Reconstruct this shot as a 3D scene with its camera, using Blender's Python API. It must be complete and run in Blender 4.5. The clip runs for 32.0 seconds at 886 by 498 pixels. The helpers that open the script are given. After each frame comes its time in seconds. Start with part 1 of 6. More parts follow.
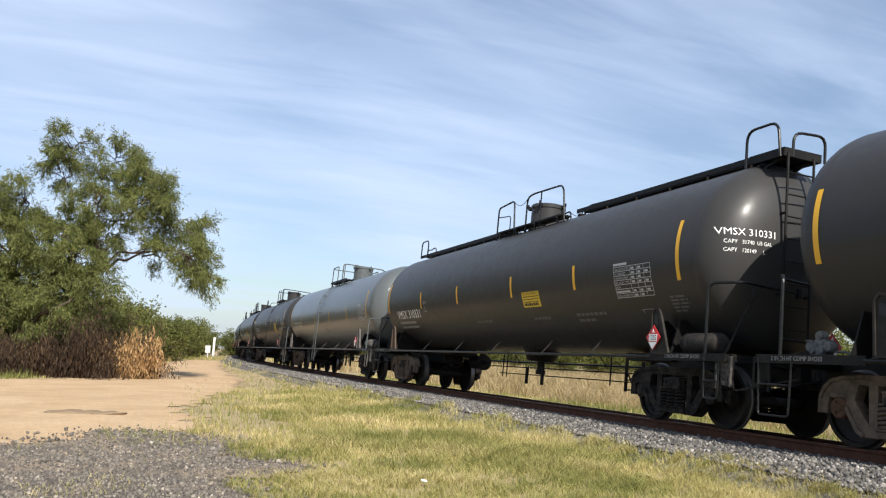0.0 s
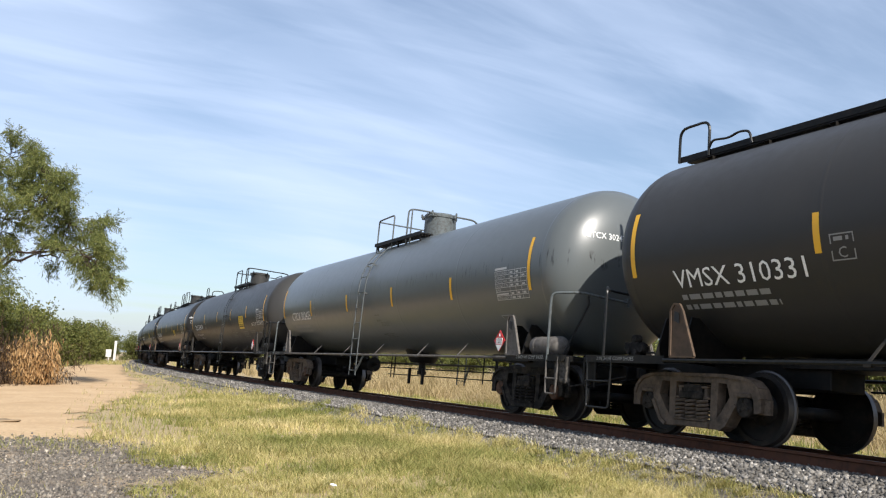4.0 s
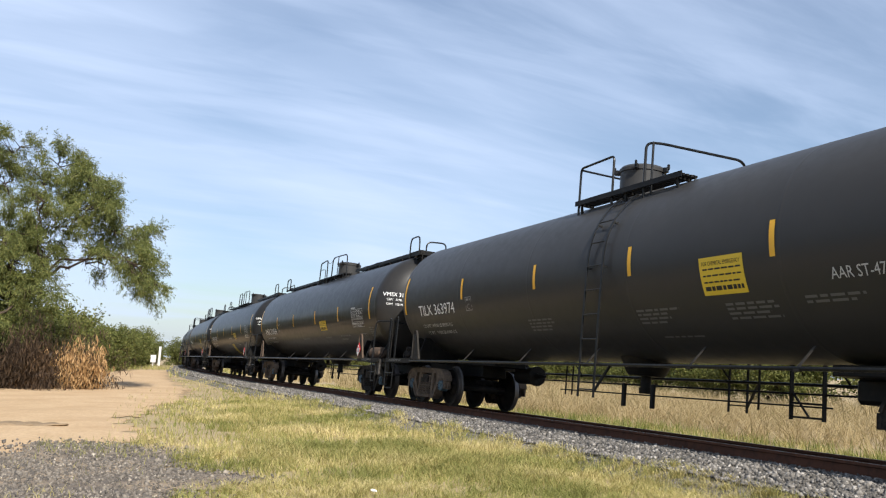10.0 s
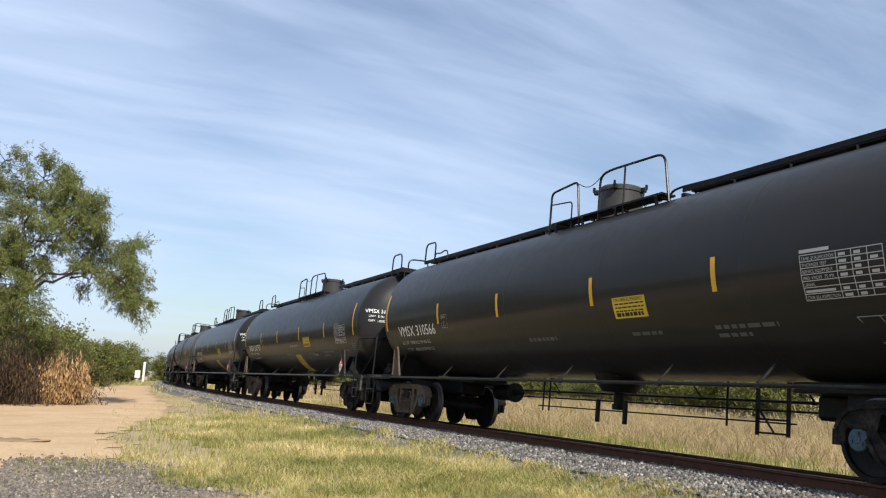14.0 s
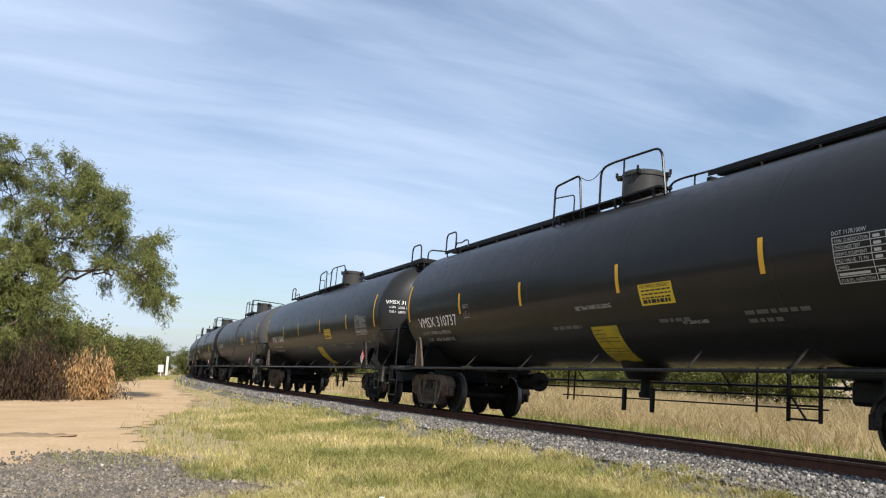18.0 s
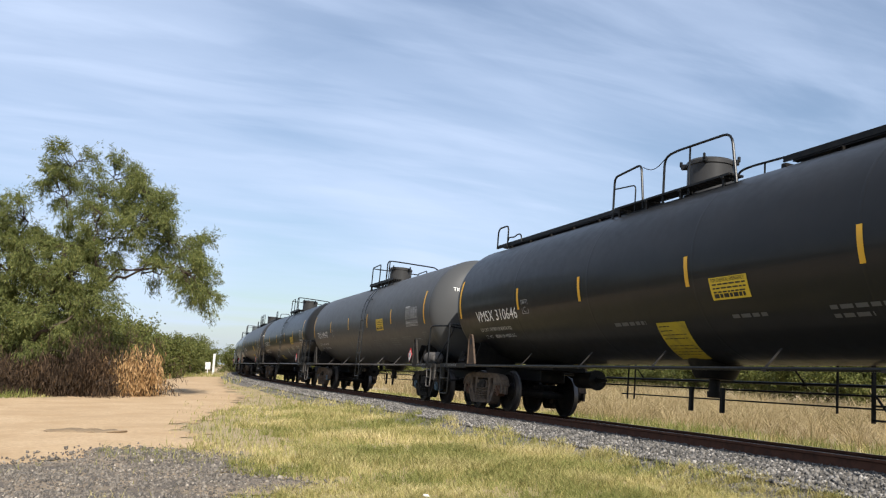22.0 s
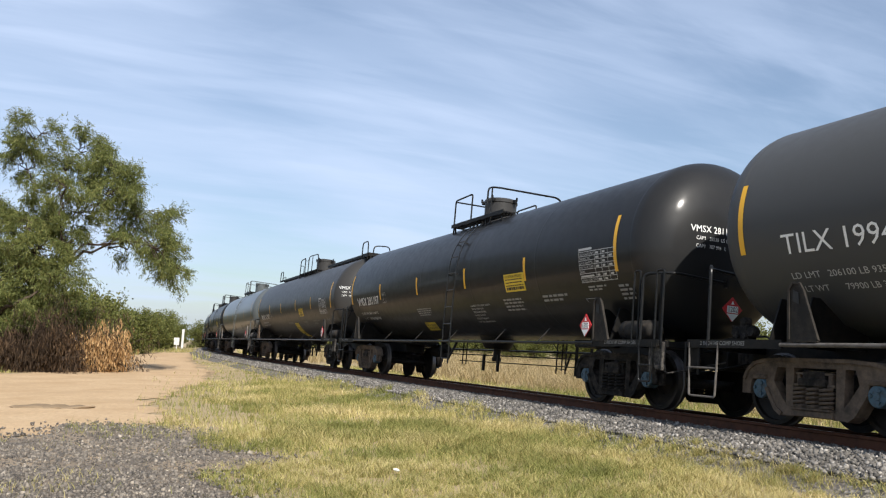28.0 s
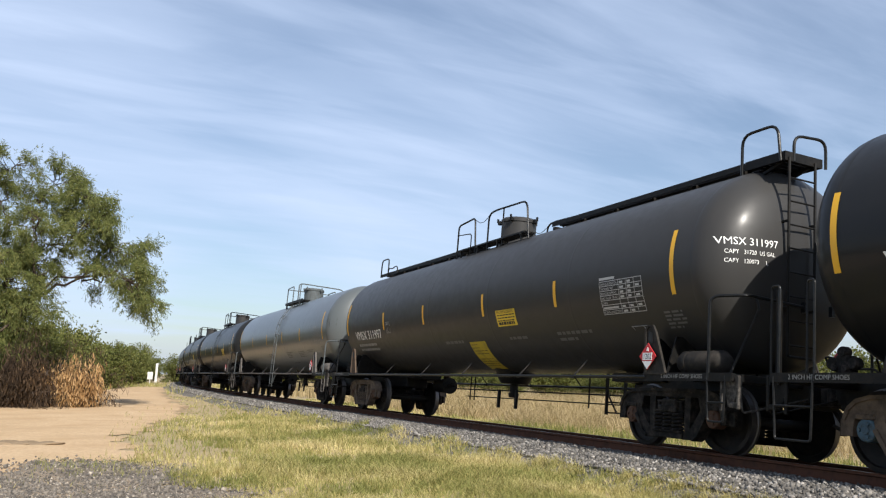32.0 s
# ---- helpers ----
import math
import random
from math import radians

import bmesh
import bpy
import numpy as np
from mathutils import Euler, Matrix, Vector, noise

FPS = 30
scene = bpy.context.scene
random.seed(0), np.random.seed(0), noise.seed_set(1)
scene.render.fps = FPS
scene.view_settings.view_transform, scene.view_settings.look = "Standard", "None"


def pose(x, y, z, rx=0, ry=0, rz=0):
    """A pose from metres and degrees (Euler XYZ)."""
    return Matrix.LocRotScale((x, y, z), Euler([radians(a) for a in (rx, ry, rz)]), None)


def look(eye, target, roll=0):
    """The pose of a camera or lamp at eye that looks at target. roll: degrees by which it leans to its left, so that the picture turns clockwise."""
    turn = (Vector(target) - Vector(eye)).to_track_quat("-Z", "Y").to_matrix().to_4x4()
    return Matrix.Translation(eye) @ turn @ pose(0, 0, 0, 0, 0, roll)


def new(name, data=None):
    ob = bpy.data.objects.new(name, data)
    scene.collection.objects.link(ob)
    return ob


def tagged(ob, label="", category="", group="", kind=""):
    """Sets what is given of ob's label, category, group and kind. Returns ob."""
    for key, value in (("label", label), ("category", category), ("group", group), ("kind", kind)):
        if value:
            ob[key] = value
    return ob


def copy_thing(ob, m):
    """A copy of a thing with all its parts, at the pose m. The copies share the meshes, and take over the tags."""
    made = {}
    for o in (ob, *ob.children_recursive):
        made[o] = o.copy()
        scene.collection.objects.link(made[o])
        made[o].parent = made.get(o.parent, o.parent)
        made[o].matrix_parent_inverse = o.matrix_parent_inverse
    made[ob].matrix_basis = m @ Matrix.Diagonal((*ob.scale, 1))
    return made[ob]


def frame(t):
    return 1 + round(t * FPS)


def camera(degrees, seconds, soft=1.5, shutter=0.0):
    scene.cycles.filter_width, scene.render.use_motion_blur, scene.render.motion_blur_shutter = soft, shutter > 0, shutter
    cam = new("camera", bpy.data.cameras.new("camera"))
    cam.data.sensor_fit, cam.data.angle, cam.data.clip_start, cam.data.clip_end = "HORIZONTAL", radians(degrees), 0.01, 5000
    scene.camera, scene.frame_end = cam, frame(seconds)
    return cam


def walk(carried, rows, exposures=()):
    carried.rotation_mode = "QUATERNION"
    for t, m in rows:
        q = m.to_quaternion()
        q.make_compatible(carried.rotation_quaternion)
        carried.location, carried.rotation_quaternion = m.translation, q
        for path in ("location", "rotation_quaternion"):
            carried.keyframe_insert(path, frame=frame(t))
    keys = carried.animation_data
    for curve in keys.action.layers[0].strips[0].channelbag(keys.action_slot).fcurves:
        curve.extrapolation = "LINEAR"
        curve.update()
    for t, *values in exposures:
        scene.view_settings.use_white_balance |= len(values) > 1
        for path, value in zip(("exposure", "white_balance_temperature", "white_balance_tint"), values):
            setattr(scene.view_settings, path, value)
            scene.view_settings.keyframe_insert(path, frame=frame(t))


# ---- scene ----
EYE = (0.0, 0.0, 1.326)
cam = camera(55.5, 32.0, soft=1.2)
# seconds, yaw, pitch, roll of the camera, which turns in place
TURNS = [
    (0, -0.959, 7.223, -2.047), (0.5, -2.043, 6.704, -1.757), (1, -2.734, 6.608, -2.002),
    (1.5, -3.531, 6.558, -2.177), (2, -4.068, 6.440, -2.110), (2.5, -4.109, 6.553, -2.015),
    (4.5, -7.472, 7.978, -1.714), (5, -6.785, 8.303, -2.087), (5.5, -5.588, 8.592, -1.909),
    (6, -5.301, 8.781, -1.637), (6.5, -5.338, 8.773, -1.600), (7, -5.152, 8.707, -1.549),
    (7.5, -4.647, 8.774, -1.617), (8, -4.129, 8.617, -1.745), (8.5, -3.775, 8.017, -1.731),
    (9, -3.894, 7.652, -1.497), (9.5, -4.318, 7.654, -1.679), (10, -4.301, 7.925, -1.881),
    (10.5, -4.108, 8.176, -2.103), (11, -4.346, 8.299, -2.210), (11.5, -4.695, 8.221, -2.203),
    (12, -4.843, 8.196, -2.081), (12.5, -4.869, 8.318, -1.981), (13, -5.000, 8.457, -1.994),
    (13.5, -4.978, 8.717, -2.155), (14, -5.205, 9.049, -2.039), (14.5, -5.302, 9.069, -1.852),
    (16.5, -4.788, 8.666, -1.184), (17, -4.666, 8.539, -0.991), (17.5, -4.578, 8.403, -1.091),
    (18, -3.811, 8.358, -1.241), (18.5, -2.895, 7.845, -1.648), (19, -2.421, 7.669, -1.889),
    (19.5, -1.859, 7.911, -1.960), (20, -1.663, 8.018, -2.057), (20.5, -1.808, 8.040, -2.132),
    (21, -2.048, 8.094, -2.060), (21.5, -1.955, 8.333, -1.745), (22, -0.918, 8.142, -1.356),
    (22.5, -0.165, 6.591, -1.124), (23, -0.502, 5.392, -1.177), (23.5, -1.560, 4.695, -1.128),
    (24, -1.931, 4.750, -1.326), (24.5, -0.904, 5.572, -1.660), (25, -0.092, 6.164, -1.551),
    (25.5, -0.146, 6.308, -1.327), (27.5, -2.464, 6.257, -1.315), (28, -2.912, 6.550, -1.350),
    (28.5, -3.082, 7.243, -1.450), (29, -3.253, 7.838, -1.385), (29.5, -3.560, 8.234, -1.331),
    (30, -3.723, 8.552, -1.409), (30.5, -3.880, 8.672, -1.314), (31, -4.140, 8.816, -1.130),
    (31.5, -4.377, 8.908, -1.137), (32, -4.437, 8.838, -1.212),
]
walk(cam, [(t, pose(*EYE, 90 + p, r, y)) for t, y, p, r in TURNS],
     exposures=[(0.0, 0.49), (2.5, 0.54), (5.0, 0.56), (9.0, 0.51), (13.0, 0.45), (21.0, 0.43), (28.0, 0.40), (32.0, 0.42)])

# ---- light ----
SUN_AZ, SUN_EL = radians(162), radians(39)


def make_world():
    world = bpy.data.worlds.new("sky")
    scene.world = world
    world.use_nodes = True
    nt = world.node_tree
    nt.nodes.clear()
    N = nt.nodes.new
    out, bg = N("ShaderNodeOutputWorld"), N("ShaderNodeBackground")
    sky = N("ShaderNodeTexSky")
    sky.sky_type, sky.sun_disc = "NISHITA", False
    sky.sun_elevation, sky.sun_rotation = SUN_EL, SUN_AZ
    sky.air_density, sky.dust_density, sky.ozone_density = 1.0, 1.2, 2.0
    # thin cirrus: streaks on the dome, projected on a high plane
    co, sep = N("ShaderNodeTexCoord"), N("ShaderNodeSeparateXYZ")
    nt.links.new(co.outputs["Generated"], sep.inputs[0])
    zz = N("ShaderNodeMath"); zz.operation = "ADD"; zz.inputs[1].default_value = 0.16
    nt.links.new(sep.outputs[2], zz.inputs[0])
    comb = N("ShaderNodeCombineXYZ")
    for k in (0, 1):
        d = N("ShaderNodeMath"); d.operation = "DIVIDE"
        nt.links.new(sep.outputs[k], d.inputs[0]); nt.links.new(zz.outputs[0], d.inputs[1])
        nt.links.new(d.outputs[0], comb.inputs[k])
    def streaks(angle, long, wide, detail, lo, hi, seed):
        """Noise drawn out along one direction of the high plane."""
        mp = N("ShaderNodeMapping"); mp.vector_type = "TEXTURE"
        mp.inputs["Rotation"].default_value[2] = radians(angle)
        mp.inputs["Scale"].default_value = (long, wide, 1); mp.inputs["Location"].default_value = (seed, seed * 0.7, 0)
        nt.links.new(comb.outputs[0], mp.inputs[0])
        no = N("ShaderNodeTexNoise"); no.inputs["Scale"].default_value = 1.0
        no.inputs["Detail"].default_value, no.inputs["Roughness"].default_value = detail, 0.55
        no.inputs["Distortion"].default_value = 0.5
        nt.links.new(mp.outputs[0], no.inputs["Vector"])
        mr = N("ShaderNodeMapRange"); mr.interpolation_type = "SMOOTHSTEP"
        mr.inputs[1].default_value, mr.inputs[2].default_value = lo, hi
        nt.links.new(no.outputs[0], mr.inputs[0])
        return mr.outputs[0]
    def add(a, b, k):
        """a + k * b"""
        m = N("ShaderNodeMath"); m.operation = "MULTIPLY_ADD"
        nt.links.new(b, m.inputs[0]); m.inputs[1].default_value = k
        if isinstance(a, float):
            m.inputs[2].default_value = a
        else:
            nt.links.new(a, m.inputs[2])
        return m.outputs[0]
    def veil(az, el, wide):
        """1 at a place of the sky, falling off to 0 at wide degrees from it."""
        d = N("ShaderNodeVectorMath"); d.operation = "DOT_PRODUCT"
        a, e = radians(az), radians(el)
        d.inputs[1].default_value = (math.sin(a) * math.cos(e), math.cos(a) * math.cos(e), math.sin(e))
        nt.links.new(co.outputs["Generated"], d.inputs[0])
        mr = N("ShaderNodeMapRange"); mr.interpolation_type = "SMOOTHSTEP"
        mr.inputs[1].default_value, mr.inputs[2].default_value = math.cos(radians(wide)), 1.0
        nt.links.new(d.outputs["Value"], mr.inputs[0])
        return mr.outputs[0]
    cover = add(0.13, streaks(22, 3.2, 1.0, 4, 0.30, 0.70, 3.1), 0.22)
    cover = add(cover, streaks(30, 1.5, 0.35, 9, 0.36, 0.68, 8.4), 0.25)
    cover = add(cover, streaks(18, 0.7, 0.16, 10, 0.42, 0.66, 5.7), 0.13)
    for az, el, wide, k in ((1, 9.5, 15, 0.28), (-25, 13, 18, 0.24), (22, 14, 12, 0.06), (-8, 4.0, 8, -0.32), (24, 25, 18, -0.16), (2, 24, 11, -0.14)):
        cover = add(cover, veil(az, el, wide), k)
    # a pale haze closes in towards the horizon
    up = N("ShaderNodeMapRange"); up.interpolation_type = "SMOOTHSTEP"
    for k, v in enumerate((0.0, 0.09, 0.45, 0.0)):
        up.inputs[k + 1].default_value = v
    nt.links.new(sep.outputs[2], up.inputs[0])
    amt = N("ShaderNodeMath"); amt.operation = "MAXIMUM"; amt.use_clamp = True
    nt.links.new(cover, amt.inputs[0]); nt.links.new(up.outputs[0], amt.inputs[1])
    mix = N("ShaderNodeMix"); mix.data_type = "RGBA"
    nt.links.new(amt.outputs[0], mix.inputs["Factor"])
    nt.links.new(sky.outputs[0], mix.inputs[6]); mix.inputs[7].default_value = (5.5, 6.6, 8.7, 1)
    nt.links.new(mix.outputs[2], bg.inputs[0])
    bg.inputs[1].default_value = 0.095
    nt.links.new(bg.outputs[0], out.inputs[0])


make_world()
sun = bpy.data.lights.new("sun", "SUN")
sun.energy, sun.angle, sun.color = 4.8, radians(0.55), (1.0, 0.95, 0.87)
sun_ob = new("sun", sun)
SUN_DIR = Vector((math.sin(SUN_AZ) * math.cos(SUN_EL), math.cos(SUN_AZ) * math.cos(SUN_EL), math.sin(SUN_EL)))
sun_ob.matrix_world = look((0, 0, 60), Vector((0, 0, 60)) - SUN_DIR)

# ---- materials ----


class Mat:
    """A node material with a principled shader and short ways to feed it."""

    def __init__(self, name, color, rough=0.6, metal=0.0, spec=0.5):
        self.m = bpy.data.materials.new(name)
        self.m.use_nodes = True
        self.nt = self.m.node_tree
        self.p = next(n for n in self.nt.nodes if n.type == "BSDF_PRINCIPLED")
        self.set(color, rough, metal, spec)

    def set(self, color, rough, metal, spec):
        self.p.inputs["Base Color"].default_value = (*color, 1)
        self.p.inputs["Roughness"].default_value = rough
        self.p.inputs["Metallic"].default_value = metal
        self.p.inputs["Specular IOR Level"].default_value = spec

    def node(self, kind):
        return self.nt.nodes.new(kind)

    def link(self, a, b):
        self.nt.links.new(a, b)

    def noise(self, scale, detail=4, rough=0.6, stretch=(1, 1, 1), coord="Object"):
        tc, mp, n = self.node("ShaderNodeTexCoord"), self.node("ShaderNodeMapping"), self.node("ShaderNodeTexNoise")
        mp.inputs["Scale"].default_value = stretch
        self.link(tc.outputs[coord], mp.inputs[0])
        self.link(mp.outputs[0], n.inputs["Vector"])
        n.inputs["Scale"].default_value, n.inputs["Detail"].default_value, n.inputs["Roughness"].default_value = scale, detail, rough
        return n.outputs[0]

    def ramp(self, fac, stops):
        r = self.node("ShaderNodeValToRGB")
        el = r.color_ramp.elements
        while len(el) < len(stops):
            el.new(0.5)
        for e, (pos, c) in zip(el, stops):
            e.position, e.color = pos, (*c, 1) if len(c) == 3 else c
        self.link(fac, r.inputs[0])
        return r.outputs[0]

    def range(self, fac, a, b, c, d):
        r = self.node("ShaderNodeMapRange")
        for k, v in enumerate((a, b, c, d)):
            r.inputs[k + 1].default_value = v
        self.link(fac, r.inputs[0])
        return r.outputs[0]

    def mix(self, fac, a, b, kind="MIX"):
        x = self.node("ShaderNodeMix")
        x.data_type, x.blend_type = "RGBA", kind
        for slot, v in ((0, fac), (6, a), (7, b)):
            if hasattr(v, "is_output"):
                self.link(v, x.inputs[slot])
            else:
                x.inputs[slot].default_value = v if slot == 0 else (*v, 1)
        return x.outputs[2]

    def random(self, kind="object"):
        if kind == "object":
            return self.node("ShaderNodeObjectInfo").outputs["Random"]
        return self.node("ShaderNodeNewGeometry").outputs["Random Per Island"]

    def color(self, c):
        self.link(c, self.p.inputs["Base Color"])
        return self

    def rough(self, c):
        self.link(c, self.p.inputs["Roughness"])
        return self

    def bump(self, h, strength=0.3, dist=0.01):
        b = self.node("ShaderNodeBump")
        b.inputs["Strength"].default_value, b.inputs["Distance"].default_value = strength, dist
        self.link(h, b.inputs["Height"])
        self.link(b.outputs[0], self.p.inputs["Normal"])
        return self


def paint(name, color, dusty, rough, streak=0.5, coat=0.0, spec=0.12, drips=False):
    """Tank paint: satin coat, road dust in blotches and thin runs down the sides."""
    k = Mat(name, color, 0.45, 0.0, spec)
    blotch = k.range(k.noise(0.9, 6, 0.65), 0.45, 0.8, 0, 0.45)
    runs = k.range(k.noise(2.2, 5, 0.7, (3.5, 1, 0.18)), 0.55, 0.85, 0, streak * 0.4)
    c = k.mix(blotch, color, tuple(a * 0.92 + b * 0.08 for a, b in zip(color, dusty)))
    c = k.mix(runs, c, tuple(a * 0.85 + b * 0.15 for a, b in zip(color, dusty)))
    if drips:
        # thin dark drips from an old mark along the flank
        tc, sep = k.node("ShaderNodeTexCoord"), k.node("ShaderNodeSeparateXYZ")
        k.link(tc.outputs["Object"], sep.inputs[0])
        low, high = k.range(sep.outputs[2], 2.50, 2.66, 0, 1), k.range(sep.outputs[2], 2.72, 2.86, 1, 0)
        thin = k.range(k.noise(9, 3, 0.6, (2.2, 1, 0.25)), 0.60, 0.66, 0, 1)
        m = k.node("ShaderNodeMath")
        m.operation = "MULTIPLY"
        k.link(low, m.inputs[0])
        k.link(high, m.inputs[1])
        m2 = k.node("ShaderNodeMath")
        m2.operation = "MULTIPLY"
        k.link(m.outputs[0], m2.inputs[0])
        k.link(thin, m2.inputs[1])
        c = k.mix(m2.outputs[0], c, (0.012, 0.012, 0.012))
    k.color(c)
    k.rough(k.range(k.noise(5, 5, 0.6), 0.3, 0.7, 0.40, 0.50))
    k.bump(k.noise(1.1, 2, 0.5), 0.12, 0.02)
    k.p.inputs["Coat Weight"].default_value = coat
    k.p.inputs["Coat Roughness"].default_value = rough
    return k.m


def rusty(name, color, rust, rough=0.75, scale=9, metal=0.0, amount=(0.45, 0.7)):
    k = Mat(name, color, rough, metal, 0.18)
    n = k.noise(scale, 7, 0.7)
    k.color(k.mix(k.range(n, amount[0], amount[1], 0, 1), color, rust))
    k.bump(k.noise(scale * 6, 4), 0.25, 0.004)
    return k.m


DUST = (0.20, 0.165, 0.125)
M_SATIN = paint("satin_black_paint", (0.038, 0.037, 0.036), DUST, 0.22, 0.35, 0.11, 0.16)
M_GLOSS = paint("glossy_black_paint", (0.0175, 0.0178, 0.0184), DUST, 0.13, 0.15, 0.19, 0.12)
M_WORN = paint("worn_black_paint", (0.022, 0.0212, 0.0204), DUST, 0.14, 0.6, 0.22, 0.14)
M_GREY = paint("grey_green_paint", (0.088, 0.098, 0.100), (0.03, 0.02, 0.02), 0.30, 0.7, 0.65, 0.19, True)
M_DARKGREY = paint("dark_grey_paint", (0.070, 0.071, 0.071), (0.02, 0.015, 0.015), 0.5, 0.4, 0.10, 0.12)
M_FRAME = rusty("black_frame_steel", (0.006, 0.006, 0.006), (0.018, 0.015, 0.012), 0.55, 6)
M_RAILBLACK = rusty("black_handrail_paint", (0.008, 0.009, 0.010), (0.022, 0.021, 0.02), 0.32, 14)
M_GREYRAIL = rusty("grey_handrail_paint", (0.10, 0.115, 0.12), (0.05, 0.045, 0.04), 0.5, 14)
# dusty casting of the rear trucks, with sunlight put into its paler colour
M_TRUCKLIT = rusty("dusty_lit_cast_steel", (0.055, 0.045, 0.037), (0.20, 0.15, 0.112), 0.85, 5, amount=(0.35, 0.75))
M_TRUCKDARK = rusty("dark_cast_steel", (0.010, 0.0095, 0.009), (0.060, 0.050, 0.042), 0.8, 6)
M_WHEEL = rusty("dark_wheel_steel", (0.011, 0.010, 0.0095), (0.03, 0.023, 0.018), 0.55, 7)
M_TREAD = Mat("worn_tread_steel", (0.13, 0.12, 0.115), 0.45, 0.8).m
M_CAPBLUE = rusty("blue_bearing_cap", (0.07, 0.125, 0.17), (0.05, 0.05, 0.045), 0.5, 12)
M_BEARING = rusty("rusty_bearing", (0.10, 0.052, 0.032), (0.05, 0.04, 0.035), 0.7, 12)
M_YELLOW = Mat("yellow_reflective_sheet", (0.80, 0.43, 0.02), 0.45).m
M_SIGNYEL = Mat("yellow_decal", (0.72, 0.50, 0.03), 0.5).m
M_GOLD = rusty("faded_yellow_decal", (0.52, 0.40, 0.04), (0.30, 0.24, 0.05), 0.55, 5)
M_WHITE = Mat("white_stencil_paint", (0.84, 0.84, 0.82), 0.55).m
M_FADED = Mat("faded_stencil_paint", (0.26, 0.26, 0.255), 0.6).m
M_STENCIL = Mat("white_table_paint", (0.48, 0.48, 0.47), 0.6).m
M_DIM = Mat("dirty_stencil_paint", (0.11, 0.11, 0.108), 0.6).m
M_RED = Mat("red_placard", (0.55, 0.025, 0.03), 0.45).m
M_BLACK = Mat("black_print_and_slot_dark", (0.012, 0.012, 0.012), 0.6).m
M_BEIGE = rusty("dusty_bolster_paint", (0.105, 0.072, 0.050), (0.05, 0.038, 0.03), 0.7, 4)
M_COVER = rusty("dark_dusty_steel", (0.022, 0.020, 0.018), (0.05, 0.042, 0.034), 0.7, 5)
M_STEELGREY = rusty("dusty_grey_steel", (0.13, 0.12, 0.11), (0.06, 0.05, 0.045), 0.7, 8)
M_BRACKET = rusty("scuffed_bracket_steel", (0.035, 0.032, 0.029), (0.15, 0.135, 0.12), 0.75, 16)
M_CASTING = rusty("grey_valve_casting", (0.15, 0.155, 0.15), (0.05, 0.045, 0.04), 0.65, 10)
M_RAIL = rusty("rusty_rail_steel", (0.115, 0.050, 0.030), (0.055, 0.030, 0.021), 0.85, 6)
M_RAILTOP = Mat("polished_rail_head", (0.30, 0.285, 0.27), 0.35, 0.85).m
M_PLATE = rusty("rusty_tie_plate", (0.13, 0.052, 0.03), (0.06, 0.03, 0.022), 0.9, 9)


def wood_tie():
    k = Mat("weathered_tie_wood", (0.06, 0.045, 0.035), 0.9)
    n = k.noise(4, 6, 0.7, (1, 12, 12))
    k.color(k.ramp(n, [(0.3, (0.028, 0.02, 0.016)), (0.55, (0.075, 0.055, 0.042)), (0.8, (0.14, 0.115, 0.095))]))
    return k.bump(n, 0.6, 0.01).m


M_TIE = wood_tie()
M_POST = rusty("white_post_paint", (0.72, 0.71, 0.68), (0.45, 0.42, 0.38), 0.6, 3)


def stone_mat(name, lo, mid, hi):
    k = Mat(name, mid, 0.9)
    r = k.random("island")
    c = k.ramp(r, [(0.0, lo), (0.5, mid), (0.93, hi), (1.0, tuple(min(1, v * 1.8) for v in hi))])
    k.color(k.mix(k.range(k.noise(30, 4), 0.3, 0.7, 0, 0.6), c, tuple(v * 0.6 for v in mid)))
    return k.m


M_STONE = stone_mat("ballast_stone", (0.050, 0.046, 0.041), (0.145, 0.133, 0.119), (0.33, 0.305, 0.275))
M_CHIP = stone_mat("dark_gravel_chip", (0.05, 0.044, 0.038), (0.165, 0.142, 0.118), (0.29, 0.25, 0.20))


def ballast_base():
    k = Mat("ballast_bed", (0.12, 0.115, 0.11), 0.95)
    v = k.node("ShaderNodeTexVoronoi")
    v.inputs["Scale"].default_value = 20
    tc = k.node("ShaderNodeTexCoord")
    k.link(tc.outputs["Object"], v.inputs["Vector"])
    sep = k.node("ShaderNodeSeparateColor")
    k.link(v.outputs["Color"], sep.inputs[0])
    c = k.ramp(sep.outputs[0], [(0, (0.06, 0.054, 0.047)), (0.6, (0.14, 0.127, 0.11)), (1, (0.27, 0.25, 0.22))])
    k.color(k.mix(k.range(k.noise(0.6, 5), 0.45, 0.7, 0, 0.5), c, (0.16, 0.13, 0.10)))
    return k.bump(v.outputs["Distance"], 0.9, 0.03).m


M_BALLAST = ballast_base()


def ground_mat(name, stops, scale, fine, bumpy=0.5, patch=None):
    k = Mat(name, stops[0][1], 0.95, 0, 0.15)
    c = k.ramp(k.noise(scale, 7, 0.65), stops)
    f = k.noise(fine, 5, 0.7)
    c = k.mix(k.range(f, 0.3, 0.7, 0, 1), c, tuple(v * 0.72 for v in stops[1][1]))
    if patch:
        c = k.mix(k.range(k.noise(patch[0], 5, 0.6), patch[1], patch[2], 0, 1), c, patch[3])
    k.color(c)
    return k.bump(k.noise(fine * 1.5, 6, 0.7), bumpy, 0.03).m


